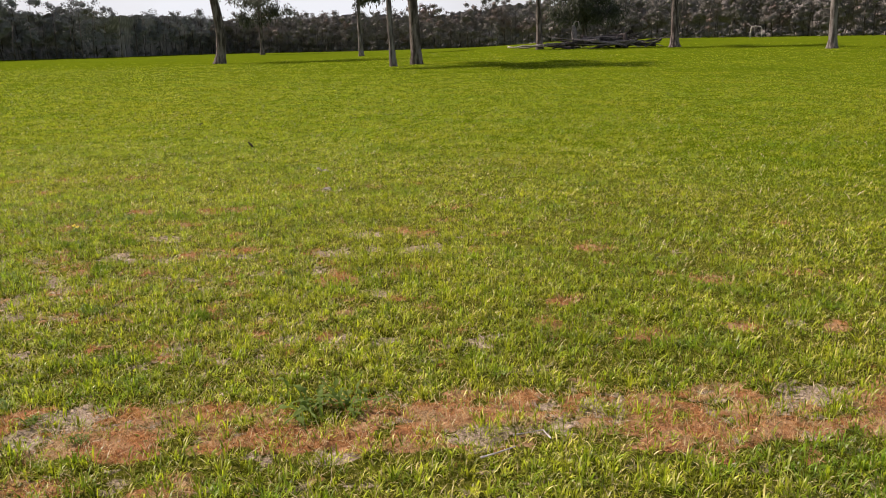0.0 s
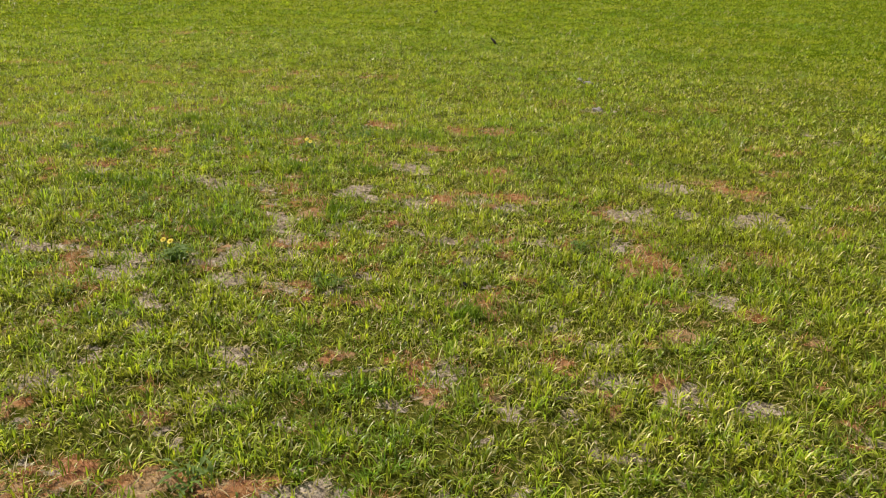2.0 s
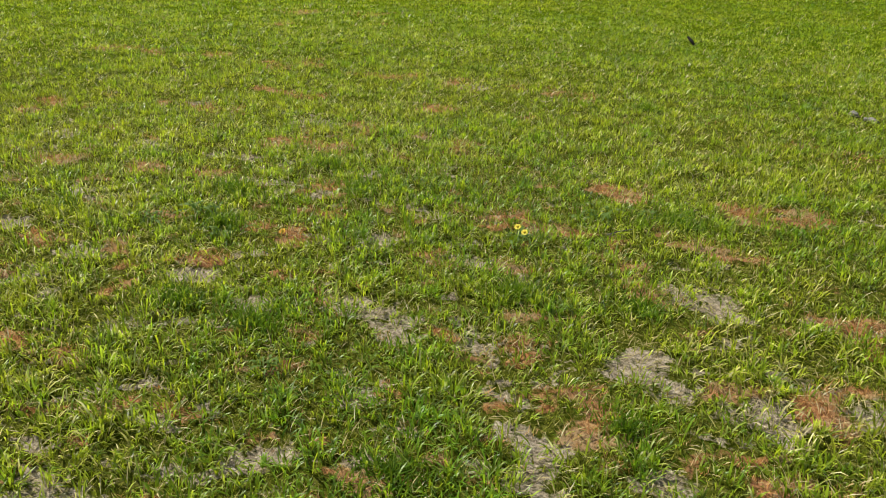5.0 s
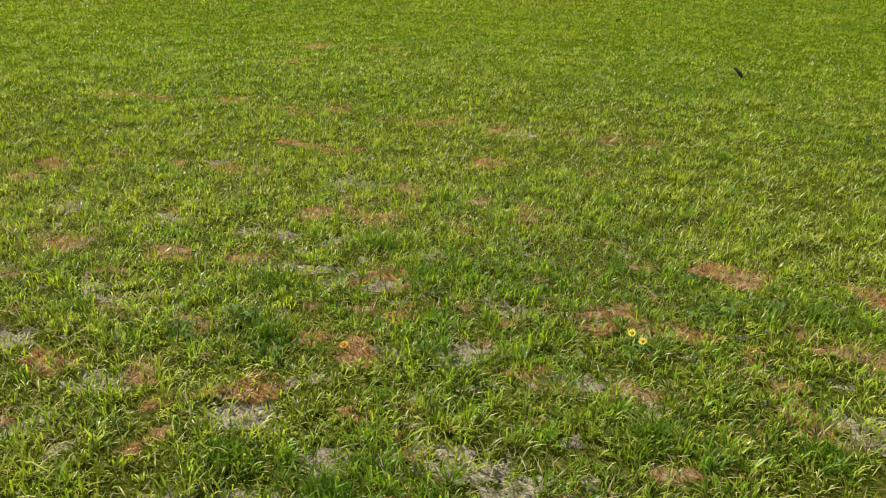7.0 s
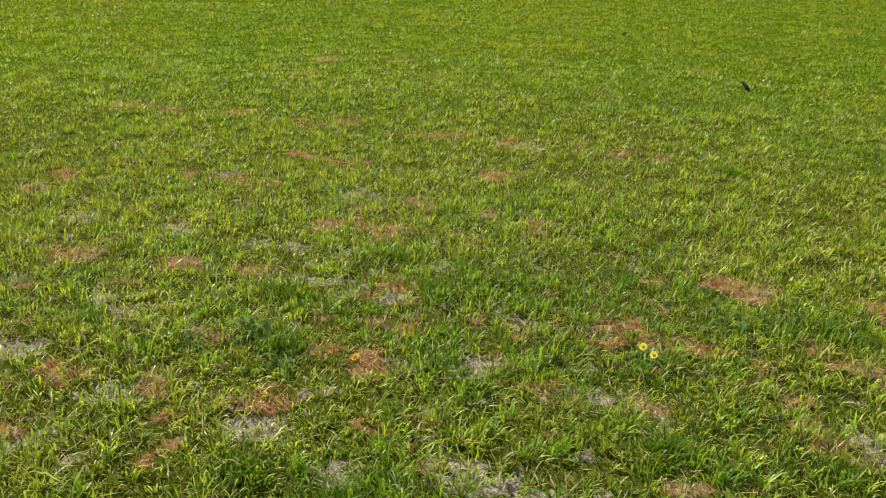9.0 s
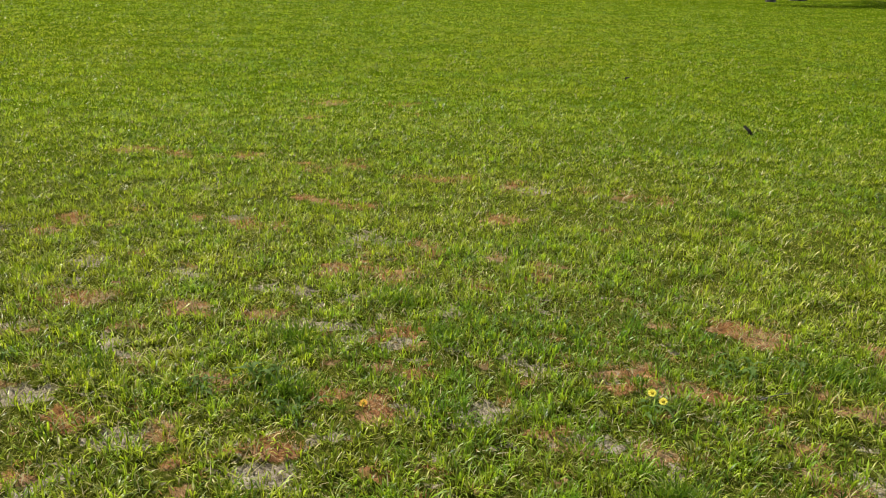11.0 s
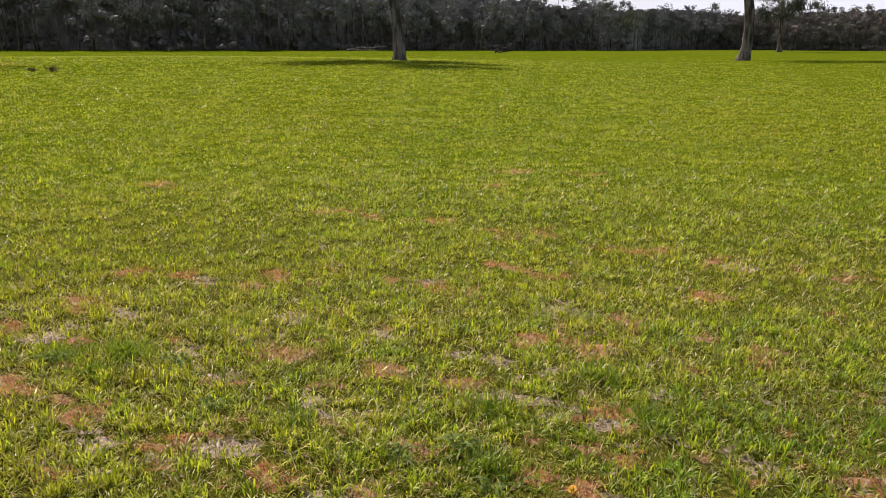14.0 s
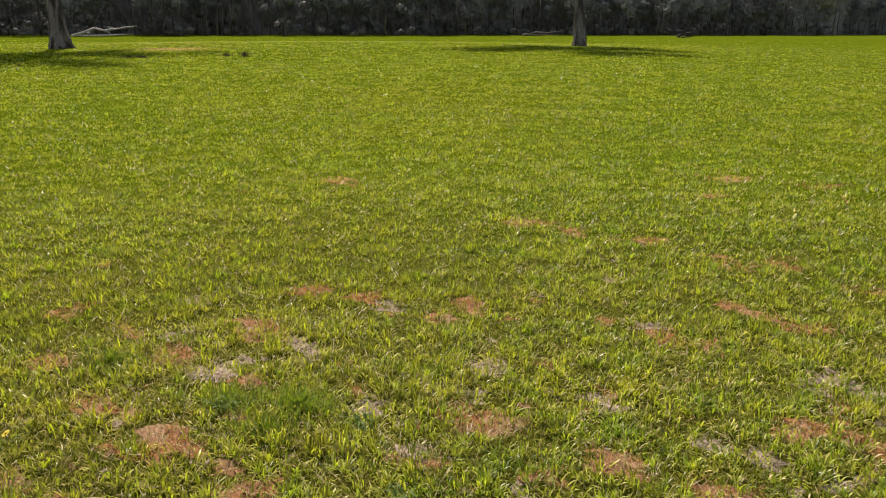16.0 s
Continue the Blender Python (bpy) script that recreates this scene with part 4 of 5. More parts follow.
gum_tree(16.5, 118, 18, 0.40, -0.02, 17, "slender leaning gum with a low hanging limb of leaves", M_BARK_PALE, place=(-35.8, 118.66),
         limbs=[(7.4, 0.1, 5.8, 0.8), (8.5, 0.35, 7.6, 0.66), (9.5, -0.3, 6.8, 0.55), (11.5, 2.6, 4.5, 0.9), (12.5, 4.0, 4.5, 0.9), (13, 0.9, 5, 0.8), (14, 5.2, 4, 0.9)], per=52, spread=0.7, leaf=(0.45, 0.9))
gum_tree(24.0, 195, 21, 0.55, -0.03, 20, "distant gum with a dark spreading crown", M_BARK_DARK, place=(-79.0, 179.0), fork=0.36, reach=0.36, n_limbs=11, per=15, spread=0.8, leaf=(0.5, 1.0))
gum_tree(5.6, 100, 18, 0.42, -0.03, 23, "grey gum standing at the end of a log pile", M_BARK, eye=EYE_T0, fork=0.5)
gum_tree(-3.3, 98, 19, 0.50, -0.06, 26, "gum with a dark burnt base beside a log pile", M_BARK_DARK, eye=EYE_T0, fork=0.5, flare=0.45)
gum_tree(-12.8, 86, 20, 0.41, -0.02, 29, "upright pale gum standing in open pasture", M_BARK_PALE, eye=EYE_T0, fork=0.5, flare=0.45)
gum_tree(2.6, 150, 17, 0.5, 0.0, 32, "dense dark gum with leaves hanging near the ground", M_BARK_DARK, eye=EYE_T0, fork=0.22, reach=0.27, n_limbs=11, per=28, spread=0.95, leaf=(0.5, 1.0))


# ---- woodland along the far edge of the pasture ----
def edge_distance(az):
    return np.interp(az, [-32, -15, -5, 4, 12, 19, 26, 30, 33, 41, 52, 60, 75, 100], [185, 195, 215, 228, 245, 255, 250, 225, 190, 166, 150, 135, 126, 124])


def edge_height(az):
    return np.interp(az, [-32, -5, 4, 12, 20, 26, 33, 37, 40, 47, 55, 62, 80, 100], [15, 15, 14.6, 15.2, 14.8, 14.4, 13.6, 13.8, 14.6, 15.6, 16.6, 17, 17, 17])


def clump_quads(centres, radii, per, rng, size, base):
    """Leafy tufts filling the outer half of each clump, and soft normals for them that lean to the open pasture; base: what the places are told from."""
    c, r = np.repeat(centres, per, axis=0), np.repeat(radii, per)[:, None]
    n = len(c)
    d = rng.normal(0, 1, (n, 3)) + np.array([0, 0, 0.2])
    d /= np.linalg.norm(d, axis=1, keepdims=True)
    p = c + d * r * rng.uniform(0.45, 1.12, (n, 1)) * np.array([1, 1, 0.74])
    face = d + rng.normal(0, 0.85, (n, 3))
    a = np.cross(face, rng.normal(0, 1, (n, 3)))
    a /= np.linalg.norm(a, axis=1, keepdims=True) + 1e-9
    b = np.cross(face, a)
    b /= np.linalg.norm(b, axis=1, keepdims=True) + 1e-9
    s = rng.uniform(size[0], size[1], (n, 1))
    v = np.empty((n, 4, 3))
    v[:, 0], v[:, 1] = p - a * s * 0.5, p + b * s * 0.4
    v[:, 2], v[:, 3] = p + a * s * 0.5, p - b * s * 0.4
    out = -(p + np.array([base[0], base[1], 0.0])) * np.array([1, 1, 0])
    out /= np.linalg.norm(out, axis=1, keepdims=True)
    turned = np.einsum("ij,ij->i", np.cross(v[:, 1] - v[:, 0], v[:, 2] - v[:, 0]), out) < 0
    v[turned] = v[turned][:, ::-1]
    soft = 0.55 * d + 0.85 * out + np.array([0, 0, 0.05]) + rng.normal(0, 0.06, (n, 3))
    soft /= np.linalg.norm(soft, axis=1, keepdims=True)
    return v.reshape(-1, 3), np.repeat(soft, 4, axis=0)


def clump_cores(centres, radii, rng):
    """A lumpy solid heart for each clump of leaves, joined: arrays of verts and triangle loops."""
    bm = bmesh.new()
    bmesh.ops.create_icosphere(bm, subdivisions=1, radius=1.0)
    unit = np.array([v.co[:] for v in bm.verts])
    tris = np.array([[v.index for v in f.verts] for f in bm.faces])
    bm.free()
    n, m = len(centres), len(unit)
    swell = rng.uniform(0.6, 1.1, (n, m, 1)) * np.asarray(radii)[:, None, None] * 0.62
    v = np.asarray(centres)[:, None, :] + unit[None] * swell * np.array([1, 1, 0.72])
    loops = (np.arange(n)[:, None, None] * m + tris[None]).reshape(-1)
    return v.reshape(-1, 3), loops


def woodland(az0, az1, seed, label, leaf, trunk_share):
    """Rows of gums and scrub with domed, many-headed crowns, tall emergent trees among them."""
    rng = np.random.default_rng(seed)
    x0, y0 = at_polar(0.5 * (az0 + az1), float(edge_distance(0.5 * (az0 + az1))))
    root = thing("woodland", x0, y0, 0, label, "woodland", kind="stuff")
    crowns, low, shapes, pale_shapes = [], [], [], []
    for row, (back, spacing) in enumerate(((2.0, 5.4), (7, 5.0), (13, 4.8))):
        az = az0
        while az < az1:
            d = float(edge_distance(az)) + back + rng.normal(0, 1.6)
            az += math.degrees(spacing / d) * rng.uniform(0.55, 1.45)
            x, y = at_polar(az, d)
            z = float(land(x, y))
            h = float(edge_height(az)) * (0.66 + 0.42 * float(cloudy(np.array(az * 2.0), np.array(row * 5.0), 1.6, seed, 2))) * rng.uniform(0.93, 1.05) * (1 + 0.02 * row)
            tall = row > 1 and rng.random() < 0.07
            h *= 1.17 if tall else 1.0
            lean = rng.normal(0, 0.05, 2)
            open_foot = float(smooth(34, 44, az))                       # bare trunks show below the crowns of the near wood
            base = h * (rng.uniform(0.04, 0.16) + 0.14 * open_foot * (row < 1)) if not tall else 0.70 * h
            heads = 9 if tall else int(rng.integers(18, 24))
            half = 0.5 * (h - base)
            for k in range(heads):
                way = Vector(rng.normal(0, 1, 3)).normalized() * rng.uniform(0.5, 1.0)
                rad = rng.uniform(0.8, 1.5) * h / 13 * (0.75 if tall else 1)
                wide = (0.19 if tall else 0.25) * h - 0.4 * rad
                zz = base + half + way.z * (half - 0.72 * rad)
                crowns.append((x + lean[0] * zz + wide * way.x - x0, y + lean[1] * zz + wide * way.y - y0, z + zz, rad))
            if row < 2 or tall:
                r = rng.uniform(0.06, 0.13)
                pts = [(x - x0, y - y0, z - 0.2), (x + lean[0] * h * 0.4 + rng.normal(0, .2) - x0, y + lean[1] * h * 0.4 - y0, z + h * 0.4), (x + lean[0] * h * 0.85 - x0, y + lean[1] * h * 0.85 - y0, z + h * 0.85)]
                (pale_shapes if rng.random() < trunk_share else shapes).append(tube(pts, [r * 1.3, r * 0.85, r * 0.35], 5))
            for k in range((3, 7, 8)[row]):
                rad = rng.uniform(0.5, 1.2)
                low.append((x + rng.normal(0, 1.6) - x0, y + rng.normal(0, 1.2) - y0, z + rad * 0.5 + abs(rng.normal(0, 1.3 if row else 0.3)), rad))
    # thin bare trunks along the very edge
    az = az0
    while az < az1:
        d = float(edge_distance(az)) + rng.uniform(-1.5, 3.5)
        az += math.degrees(1.7 / d) * rng.uniform(0.3, 1.9)
        x, y = at_polar(az, d)
        z, h, r = float(land(x, y)), rng.uniform(4.5, 9.5), rng.uniform(0.045, 0.10)
        sway = rng.normal(0, 0.06, 2)
        pts = [(x - x0, y - y0, z - 0.2), (x + sway[0] * h * 0.5 + rng.normal(0, 0.12) - x0, y - y0, z + h * 0.5), (x + sway[0] * h - x0, y + sway[1] * h - y0, z + h)]
        (pale_shapes if rng.random() < 0.45 else shapes).append(tube(pts, [r * 1.2, r * 0.9, r * 0.5], 5))
    # the thick of the wood behind the leafy rows: a sheet, coloured pale for haze
    steps, rows_up = int((az1 - az0) / 0.16), 30
    azs = np.linspace(az0, az1, steps)[:, None]
    up = np.linspace(0, 1, rows_up)[None, :]
    round_m = azs * 2.6
    far = edge_distance(azs) + 19 - 3 * up ** 2 + 5.5 * (cloudy(round_m + 0 * up, up * 13 + 0 * azs, 3.6, seed, 4) - 0.5)
    tall = edge_height(azs) * (0.72 + 0.3 * (cloudy(azs * 2.5, 0 * azs, 1.9, seed + 5, 4) - 0.5))
    vx, vy = -far * np.sin(np.radians(azs)), 2.0 + far * np.cos(np.radians(azs))
    v = np.stack([vx - x0, vy - y0, land(vx, vy) + tall * (up * 1.05 - 0.05)], 2).reshape(-1, 3)
    k = (np.arange(steps - 1)[:, None] * rows_up + np.arange(rows_up - 1)[None, :]).ravel()
    ob = new("inner_wood", set_mesh("inner_wood", v, np.stack([k, k + 1, k + rows_up + 1, k + rows_up], 1).ravel(), 4, M_THICKET))
    ob.parent = root
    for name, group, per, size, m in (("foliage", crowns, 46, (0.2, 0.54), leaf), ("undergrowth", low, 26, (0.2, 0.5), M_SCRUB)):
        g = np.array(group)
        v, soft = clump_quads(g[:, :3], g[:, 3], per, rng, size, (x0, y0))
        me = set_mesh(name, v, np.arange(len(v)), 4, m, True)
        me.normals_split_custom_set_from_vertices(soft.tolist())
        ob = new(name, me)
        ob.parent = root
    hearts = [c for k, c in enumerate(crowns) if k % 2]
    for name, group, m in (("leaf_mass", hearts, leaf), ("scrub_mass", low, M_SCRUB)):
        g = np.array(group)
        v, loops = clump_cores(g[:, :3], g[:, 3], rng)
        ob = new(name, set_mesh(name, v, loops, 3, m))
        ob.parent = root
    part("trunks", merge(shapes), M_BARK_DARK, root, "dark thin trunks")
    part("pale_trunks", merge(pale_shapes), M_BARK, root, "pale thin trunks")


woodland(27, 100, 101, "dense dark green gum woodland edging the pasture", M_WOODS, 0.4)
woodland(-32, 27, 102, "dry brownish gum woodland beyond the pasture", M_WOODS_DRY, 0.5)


# ---- fallen timber ----
def log_shape(length, radius, rng, bend=0.12, sides=9):
    """A tapered bent log lying along x about its middle, with ragged rings."""
    pts, rad = [], []
    for k in range(7):
        s = k / 6 - 0.5
        pts.append(Vector((length * s, bend * length * (0.25 - s * s) + rng.normal(0, 0.02) * length * 0.3, rng.normal(0, 0.012) * length)))
        rad.append(radius * (1.12 - 0.75 * (s + 0.5)) * rng.uniform(0.9, 1.1))
    return tube(pts, rad, sides, 0.18, rng)


def log_pile():
    rng = np.random.default_rng(44)
    x, y = at_polar(1.8, 99, EYE_T0)
    root = thing("log_pile", x, y, float(land(x, y)), "heap of grey weathered logs and charred timber", "log pile")
    for k in range(44):
        s = rng.uniform(-1, 1)
        length, radius = rng.uniform(3.0, 8.5), rng.uniform(0.07, 0.15) + 0.10 * (rng.random() < 0.3)
        px = s * 4.2
        lift = max(0.0, 0.95 * (1 - (px / 6.0) ** 2)) * rng.random() ** 0.9
        m = M_LOG if rng.random() < 0.38 else M_LOG_DARK
        log = part("log", log_shape(length, radius, rng, rng.normal(0, 0.12)), m, root)
        log.matrix_local = pose(px, rng.normal(0, 1.1), radius + lift, 0, rng.normal(0, 6), rng.normal(0, 18) + (180 if rng.random() < 0.5 else 0))
    for px, py, length, tilt, turn, m in ((-7.5, -1.2, 5.5, -3, 4, M_LOG_PALE), (-6.0, -0.6, 6.0, -6, -8, M_LOG), (-4.8, -1.6, 7.5, 1, 3, M_LOG), (-3.4, 0.8, 6.0, -14, 12, M_LOG),
                                          (5.6, -0.4, 4.0, 10, -15, M_LOG), (6.9, -1.0, 3.2, -24, 10, M_LOG), (0.6, -2.0, 9.0, 2, -3, M_LOG)):
        log = part("log", log_shape(length, 0.09, rng, 0.12), m, root)
        log.matrix_local = pose(px, py, 0.28 + abs(tilt) * 0.02, 0, tilt, turn)
    for px, h, m in ((3.3, 1.6, M_LOG_DARK), (2.5, 1.4, M_LOG_DARK), (-2.6, 2.6, M_LOG)):
        stub = part("stump", tube([(px, 0.4, 0), (px + 0.1, 0.4, h * 0.5), (px - 0.1, 0.3, h)], [0.38, 0.3, 0.2], 9, 0.25, rng), m, root)
    part("hooked_limb", tube([(-2.9, 0.6, 1.2), (-2.75, 0.6, 2.6), (-2.5, 0.6, 3.1), (-2.15, 0.6, 3.05), (-2.05, 0.6, 2.3)], [0.12, 0.1, 0.09, 0.07, 0.04], 7, 0.1, rng), M_LOG_PALE, root)


log_pile()


def bent_trunk():
    """A dead pale stem bowed over into an arch."""
    rng = np.random.default_rng(51)
    x, y = at_polar(-8.3, 186, EYE_T0)
    root = thing("bent_trunk", x, y, float(land(x, y)), "pale dead trunk bowed over at the woodland's edge", "dead trunk")
    part("stem", tube([(-1.15, 0, -0.1), (-1.1, 0, 1.2), (-0.95, 0, 2.2), (-0.3, 0, 2.35), (0.8, 0, 2.25), (1.05, 0, 1.9), (1.1, 0, 0.9), (1.1, 0, -0.1)], [0.16, 0.15, 0.13, 0.12, 0.11, 0.1, 0.09, 0.08], 7, 0.15, rng), M_LOG_PALE, root)


bent_trunk()


def fallen_branch(az, d, eye, length, height, seed, m, label, forks=7):
    rng = np.random.default_rng(seed)
    x, y = at_polar(az, d, eye)
    root = thing("fallen_branch", x, y, float(land(x, y)), label, "fallen branch")
    root.rotation_euler = (0, 0, radians(az))
    lift = [0.05, 0.35, 0.8, 0.6, 0.75, 0.9, 1.0]
    stem = [Vector((length * (k / 6 - 0.5), rng.normal(0, 0.12), 0.1 + height * lift[k] * rng.uniform(0.85, 1.0))) for k in range(7)]
    part("stem", tube(stem, [0.17 - 0.02 * k for k in range(7)], 8, 0.2, rng), m, root)
    prop = [stem[0] + Vector((0.5, 0.2, 0.0)), Vector((0, 0.25, 0.22)), Vector((0.46 * length, 0.3, 0.3 * height))]
    part("side_stem", tube(prop, [0.11, 0.09, 0.03], 7, 0.2, rng), m, root)
    for k in range(forks):
        p = stem[1 + k % 5]
        tip = p + Vector((rng.choice((-1, 1)) * rng.uniform(0.4, 1.5), rng.normal(0, 0.5), rng.uniform(-0.6, 0.35) * height))
        tip.z = max(tip.z, 0.06)
        mid = (p + tip) / 2 + Vector((0.1, 0, 0.1))
        part("fork", tube([p, mid, tip], [0.07, 0.05, 0.02], 6, 0.1, rng), m, root)


fallen_branch(79.6, 112, EYE_T16, 7.6, 1.35, 3, M_LOG_PALE, "bleached fallen branch at the woodland's edge", 9)
fallen_branch(51.0, 143, EYE_T12, 6.5, 0.7, 6, M_LOG, "grey fallen log before dark trees", 4)
fallen_branch(41.6, 128, EYE_T12, 2.6, 1.1, 9, M_LOG_DARK, "dark broken branch lying on open grass", 8)


# ---- rush tufts far out ----
def rush_tuft(az, d, height, seed, label):
    rng = np.random.default_rng(seed)
    x, y = at_polar(az, d, EYE_T16)
    root = thing("rush_tuft", x, y, float(land(x, y)), label, "rush tuft", "rush tufts on the pasture")
    n = 70
    turn, out = rng.uniform(0, 6.283, n), np.abs(rng.normal(0, 0.13, n))
    bx, by = x + np.cos(turn) * out, y + np.sin(turn) * out
    stems = blades("stems", M_RUSH, bx, by, rng.uniform(0.5, 1.1, n) * height, np.full(n, 0.028), rng.uniform(0.1, 0.8, n), turn, rng)
    stems.parent = root
    stems.matrix_parent_inverse = Matrix.Translation(root.location).inverted()
    tagged(stems, kind="stuff")


rush_tuft(71.0, 31.4, 0.25, 1, "dark dry rush tuft on short grass")
rush_tuft(72.2, 31.8, 0.15, 2, "low dry rush tuft on short grass")
rush_tuft(77.6, 31.8, 0.13, 3, "low dry rush tuft near a gum")
rush_tuft(78.3, 31.9, 0.12, 4, "low dry rush tuft near a gum")


# ---- weeds, flowers, stones and sticks beside the path ----
def lobed_leaf(length, width, rise, rng):
    """An arched, toothed leaf that lies along x from its stalk."""
    verts, faces = [], []
    steps = 9
    for k in range(steps):
        s = k / (steps - 1)
        w = width * math.sin(math.pi * (0.08 + 0.9 * s)) * (1.15 if k % 2 else 0.3) * 0.5
        z = rise * math.sin(math.pi * 0.62 * s) * (1.25 - s) * 1.6
        x = length * s
        verts += [(x - 0.18 * w, w, z + 0.25 * w), (x, 0, z), (x - 0.18 * w, -w, z + 0.25 * w)]
    for k in range(steps - 1):
        a, b = 3 * k, 3 * k + 3
        faces += [(a, b, b + 1, a + 1), (a + 1, b + 1, b + 2, a + 2)]
    return verts, faces


def daisy(parent, x, y, z, material, radius=0.018):
    n = 13
    verts, faces = [], []
    for k in range(n):
        t = 2 * math.pi * k / n
        c, s = math.cos(t), math.sin(t)
        for r, w, h in ((0.25, 0.12, 0.0), (0.7, 0.2, 0.12), (1.0, 0.05, 0.08)):
            for q in (-1, 1):
                verts.append((radius * (r * c - q * w * s), radius * (r * s + q * w * c), radius * h))
        o = 6 * k
        faces += [(o, o + 2, o + 3, o + 1), (o + 2, o + 4, o + 5, o + 3)]
    head = part("flower", (verts, faces), material, parent, "open flower with narrow petals")
    head.matrix_local = pose(x, y, z, 32, 6, 0)
    disc = tube([(0, 0, -0.002), (0, 0, 0.003), (0, 0, 0.006)], [radius * 0.34, radius * 0.36, radius * 0.18], 10)
    part("flower_disc", disc, M_DISC, head)
    part("flower_stalk", tube([(x, y, z), (x * 0.9, y * 0.9, z * 0.5), (x * 0.7, y * 0.7, -0.01)], [0.0016, 0.002, 0.0022], 6), M_WEED, parent)


def weed(x, y, size, seed, label, leaves=13, flowers=()):
    rng = np.random.default_rng(seed)
    root = thing("capeweed", x, y, float(soil(x, y)), label, "weed", "weeds in the pasture")
    for k in range(leaves):
        shape = lobed_leaf(size * rng.uniform(0.28, 0.78), size * rng.uniform(0.06, 0.12), size * rng.uniform(0.08, 0.34), rng)
        leaf = part("leaf", shape, M_WEED, root)
        leaf.matrix_local = pose(rng.normal(0, 0.16 * size), rng.normal(0, 0.16 * size), 0.006, rng.normal(0, 12), rng.normal(-6, 12), 360 * k / leaves + rng.normal(0, 14))
    for fx, fy, fz, m in flowers:
        daisy(root, fx, fy, fz, m)


weed(-2.43, 6.11, 0.17, 1, "leafy capeweed with two yellow daisies open", 20, ((-0.035, 0.03, 0.075, M_PETAL), (0.02, 0.0, 0.07, M_PETAL)))
weed(-1.70, 3.97, 0.19, 2, "grey-green capeweed with yellow flowers just opening", 46, ((-0.10, 0.07, 0.06, M_PETAL), (-0.17, 0.09, 0.05, M_PETAL)))
weed(-3.38, 5.48, 0.05, 3, "tiny weed with orange-yellow flower on worn ground", 6, ((0.0, 0.0, 0.022, M_ORANGE),))
weed(-6.05, 3.78, 0.10, 4, "small weed with a pale yellow flower", 10, ((0.0, 0.0, 0.06, M_PETAL),))
for k, (wx, wy, ws) in enumerate(((-0.82, 4.07, 0.12), (-1.87, 3.41, 0.11), (1.05, 2.98, 0.26), (1.24, 3.03, 0.2), (0.07, 5.08, 0.12), (-3.85, 5.39, 0.17), (-2.25, 6.63, 0.16), (-0.36, 2.66, 0.14),
                                  (-5.45, 5.03, 0.12), (-3.6, 5.3, 0.12), (-2.05, 6.8, 0.12), (-4.0, 5.2, 0.12), (-0.12, 2.62, 0.1), (0.2, 2.5, 0.09), (-2.6, 4.6, 0.1), (-4.9, 4.9, 0.1), (-5.9, 4.6, 0.12))):
    weed(wx, wy, ws * 1.25, 20 + k, "dark green lobed rosette weed among short grass", 22)


def grass_clump(x, y, size, seed):
    """A lusher, darker clump of longer arching blades."""
    rng = np.random.default_rng(seed)
    root = thing("grass_clump", x, y, float(soil(x, y)), "lush dark green grass clump standing above the turf", "grass clump", "lush clumps in the pasture")
    n = int(430 * size)
    turn, out = rng.uniform(0, 6.283, n), np.abs(rng.normal(0, 0.085 * size, n))
    bx, by = x + np.cos(turn) * out * 1.3, y + np.sin(turn) * out
    stems = blades("foliage", M_LUSH, bx, by, size * rng.uniform(0.035, 0.085, n), rng.uniform(0.004, 0.008, n), np.clip(rng.normal(0.72, 0.3, n), 0.1, 1.2), rng.uniform(0, 6.283, n), rng)
    stems.parent = root
    stems.matrix_parent_inverse = Matrix.Translation(root.location).inverted()
    tagged(stems, kind="stuff")


for k, (cx, cy, cs) in enumerate(((-5.97, 4.63, 1), (-5.77, 4.89, 1.25), (-5.63, 4.68, 0.9), (-6.69, 4.29, 1), (-5.74, 5.57, 0.7), (-2.86, 4.79, 1), (-1.71, 5.81, 0.9), (-3.7, 5.38, 1.1), (-3.24, 4.74, 0.9), (-1.9, 4.4, 0.9), (-1.44, 5.01, 0.8), (-0.11, 4.11, 0.9), (-2.16, 5.62, 1), (-1.91, 6.84, 1), (-2.93, 9.09, 0.9), (-4.02, 5.77, 1.1), (-3.9, 6.42, 1.1), (-3.51, 6.21, 1), (-4.5, 5.05, 0.8))):
    grass_clump(cx, cy, cs, 300 + k)


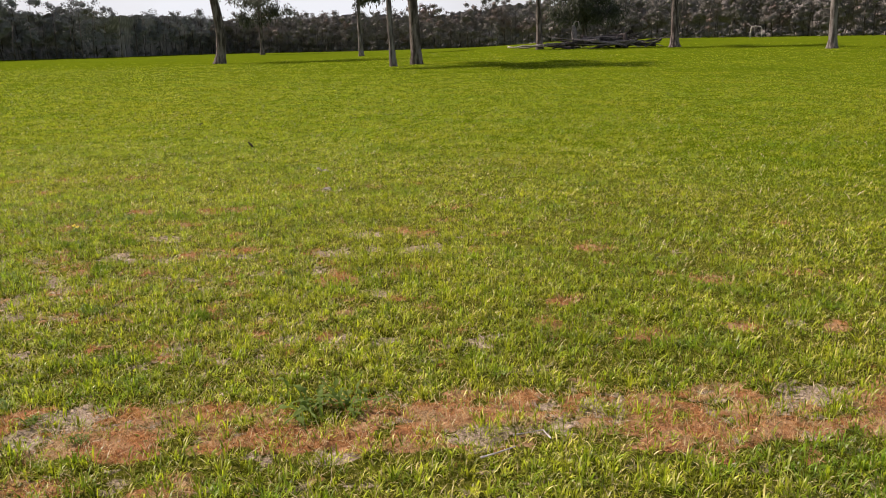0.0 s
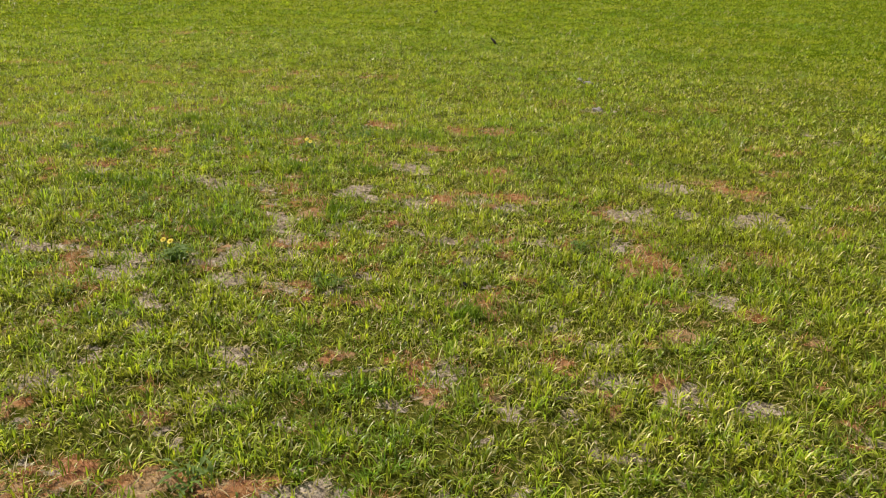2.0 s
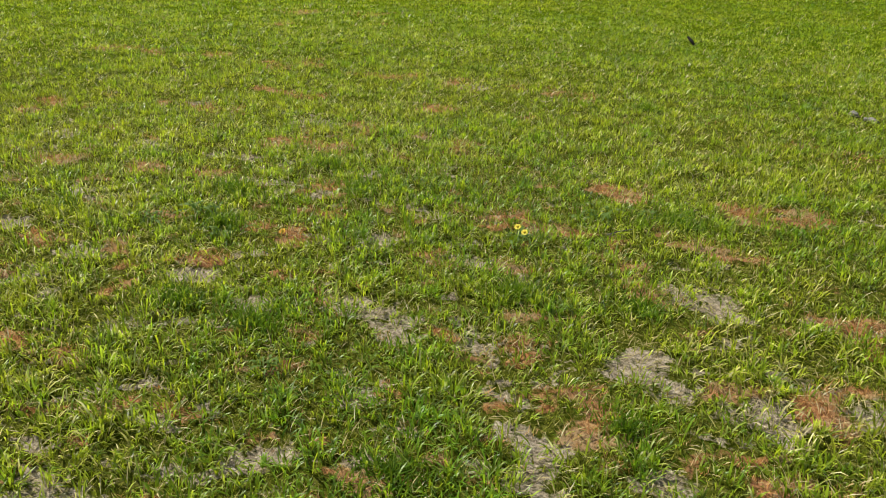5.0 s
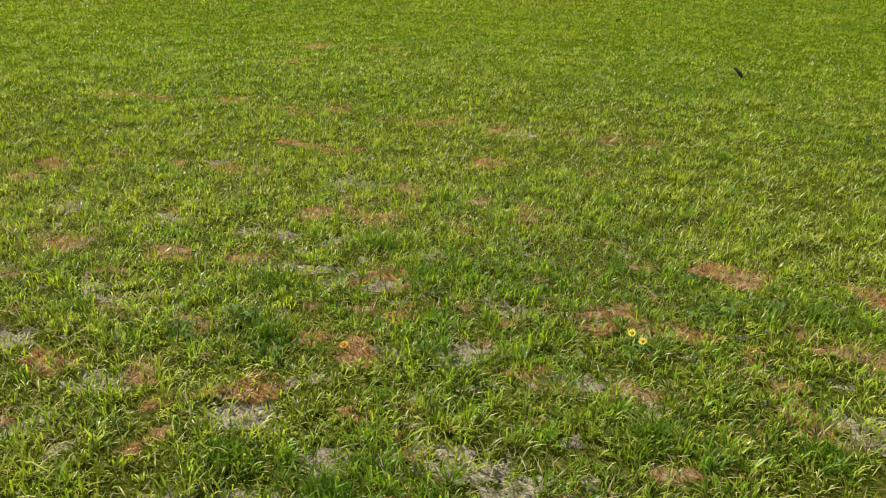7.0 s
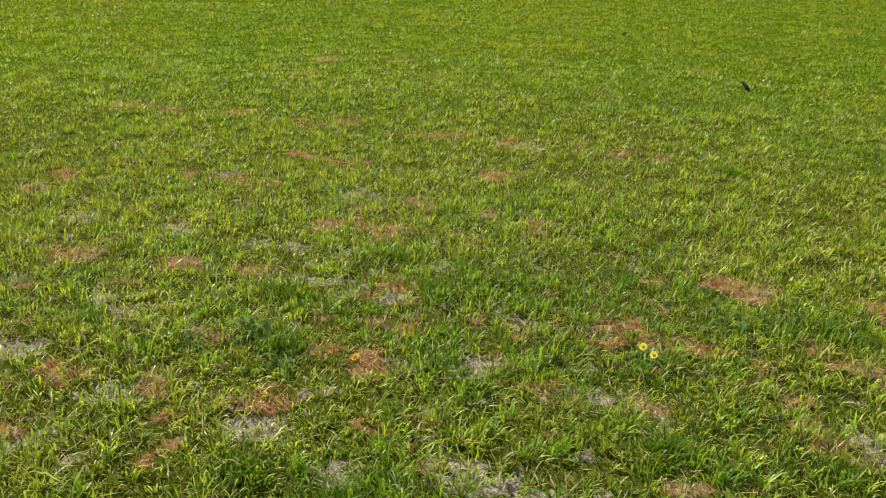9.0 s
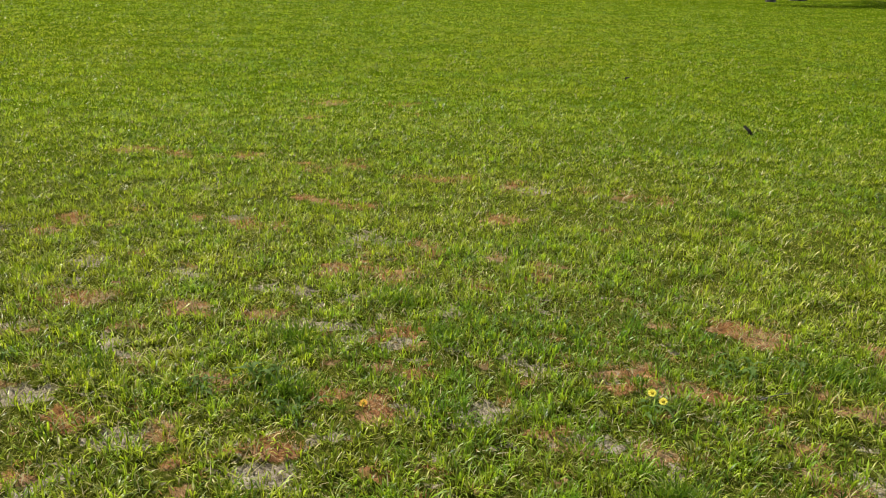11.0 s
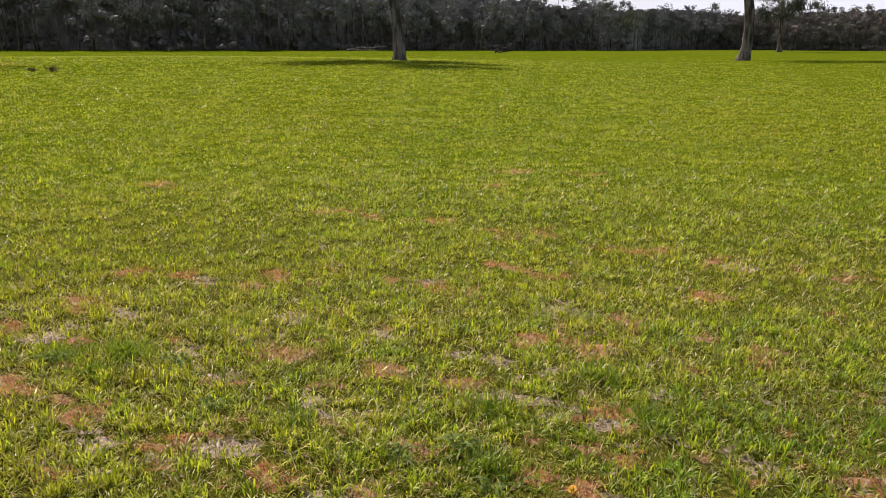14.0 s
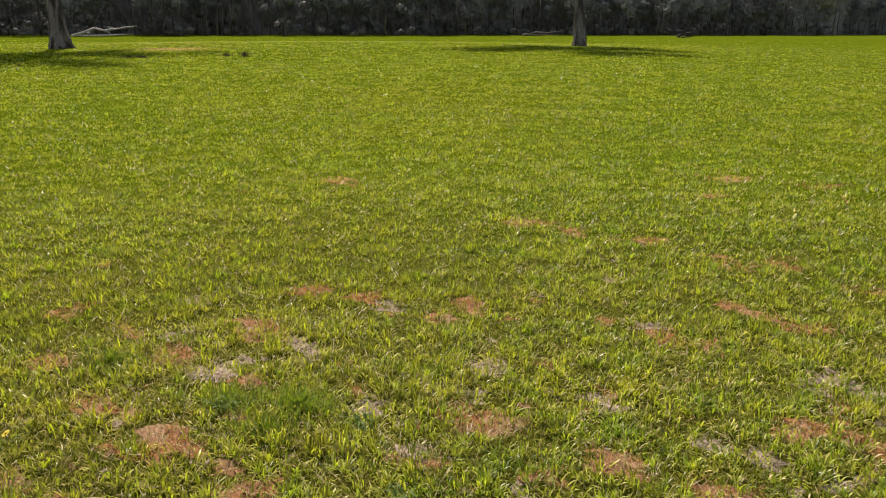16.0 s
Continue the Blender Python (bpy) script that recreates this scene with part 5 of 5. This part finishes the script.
def stone(x, y, sx, sy, sz, seed, material, label, category, name):
    """A lumpy weathered lump half sunk in the turf."""
    rng = np.random.default_rng(seed)
    bm = bmesh.new()
    bmesh.ops.create_icosphere(bm, subdivisions=3, radius=1.0)
    off = Vector(rng.uniform(0, 50, 3))
    for v in bm.verts:
        k = 1 + 0.35 * noise.noise(v.co * 1.6 + off) + 0.16 * noise.noise(v.co * 4.5 + off)
        v.co = Vector((v.co.x * sx * k, v.co.y * sy * k, max(v.co.z, -0.35) * sz * k))
    me = bpy.data.meshes.new(name)
    bm.to_mesh(me)
    bm.free()
    me.polygons.foreach_set("use_smooth", [True] * len(me.polygons))
    me.materials.append(material)
    ob = new(name, me)
    ob.location = (x, y, float(soil(x, y)) + sz * 0.3)
    ob.rotation_euler = (0, 0, rng.uniform(-0.4, 0.4))
    tagged(ob, label, category)


stone(-0.90, 8.58, 0.06, 0.035, 0.03, 2, M_STONE, "pale weathered flat stone in the grass", "stone", "stone")
stone(-1.56, 10.02, 0.04, 0.025, 0.028, 4, M_STONE, "small pale stone on a thin patch", "stone", "stone")
stone(-1.42, 9.9, 0.06, 0.03, 0.024, 5, M_STONE, "flat greyish stone beside a smaller one", "stone", "stone")
stone(-0.26, 4.37, 0.018, 0.016, 0.022, 6, M_DARK, "small dark lump of rotted wood in grass", "wood lump", "wood_lump")


def stick(points, radius, material, label, name="stick"):
    rng = np.random.default_rng(len(points) + int(1000 * radius))
    x, y = points[0][0], points[0][1]
    z = float(soil(x, y))
    v, f = tube([(px - x, py - y, pz) for px, py, pz in points], [radius * (1.1 - 0.5 * k / (len(points) - 1)) for k in range(len(points))], 7, 0.2, rng)
    me = bpy.data.meshes.new(name)
    me.from_pydata([tuple(p) for p in v], [], f)
    me.materials.append(material)
    ob = new(name, me)
    ob.location = (x, y, z)
    tagged(ob, label, "stick")


stick([(-3.62, 12.4, -0.02), (-3.66, 12.4, 0.045), (-3.72, 12.42, 0.085)], 0.021, M_DARK, "dark broken stick poking up from the grass")
stick([(-6.34, 15.65, -0.02), (-6.36, 15.65, 0.04), (-6.30, 15.65, 0.06)], 0.02, M_LOG_DARK, "dark stub of stick standing in grass")
stick([(-3.78, 5.36, 0.02), (-3.73, 5.4, 0.03), (-3.69, 5.42, 0.025)], 0.003, M_LOG, "grey twig lying on grass")
stick([(-2.12, 6.42, 0.02), (-2.07, 6.46, 0.04), (-2.02, 6.5, 0.05)], 0.003, M_LOG, "bleached twig leaning in grass")
stick([(1.9, 2.66, 0.03), (1.96, 2.68, 0.045), (2.03, 2.74, 0.05)], 0.004, M_LOG_PALE, "bleached twig lying on the worn strip")
stick([(2.0, 2.9, 0.02), (2.12, 2.95, 0.03), (2.16, 2.88, 0.03)], 0.005, M_LOG_PALE, "bleached twig lying on worn ground")
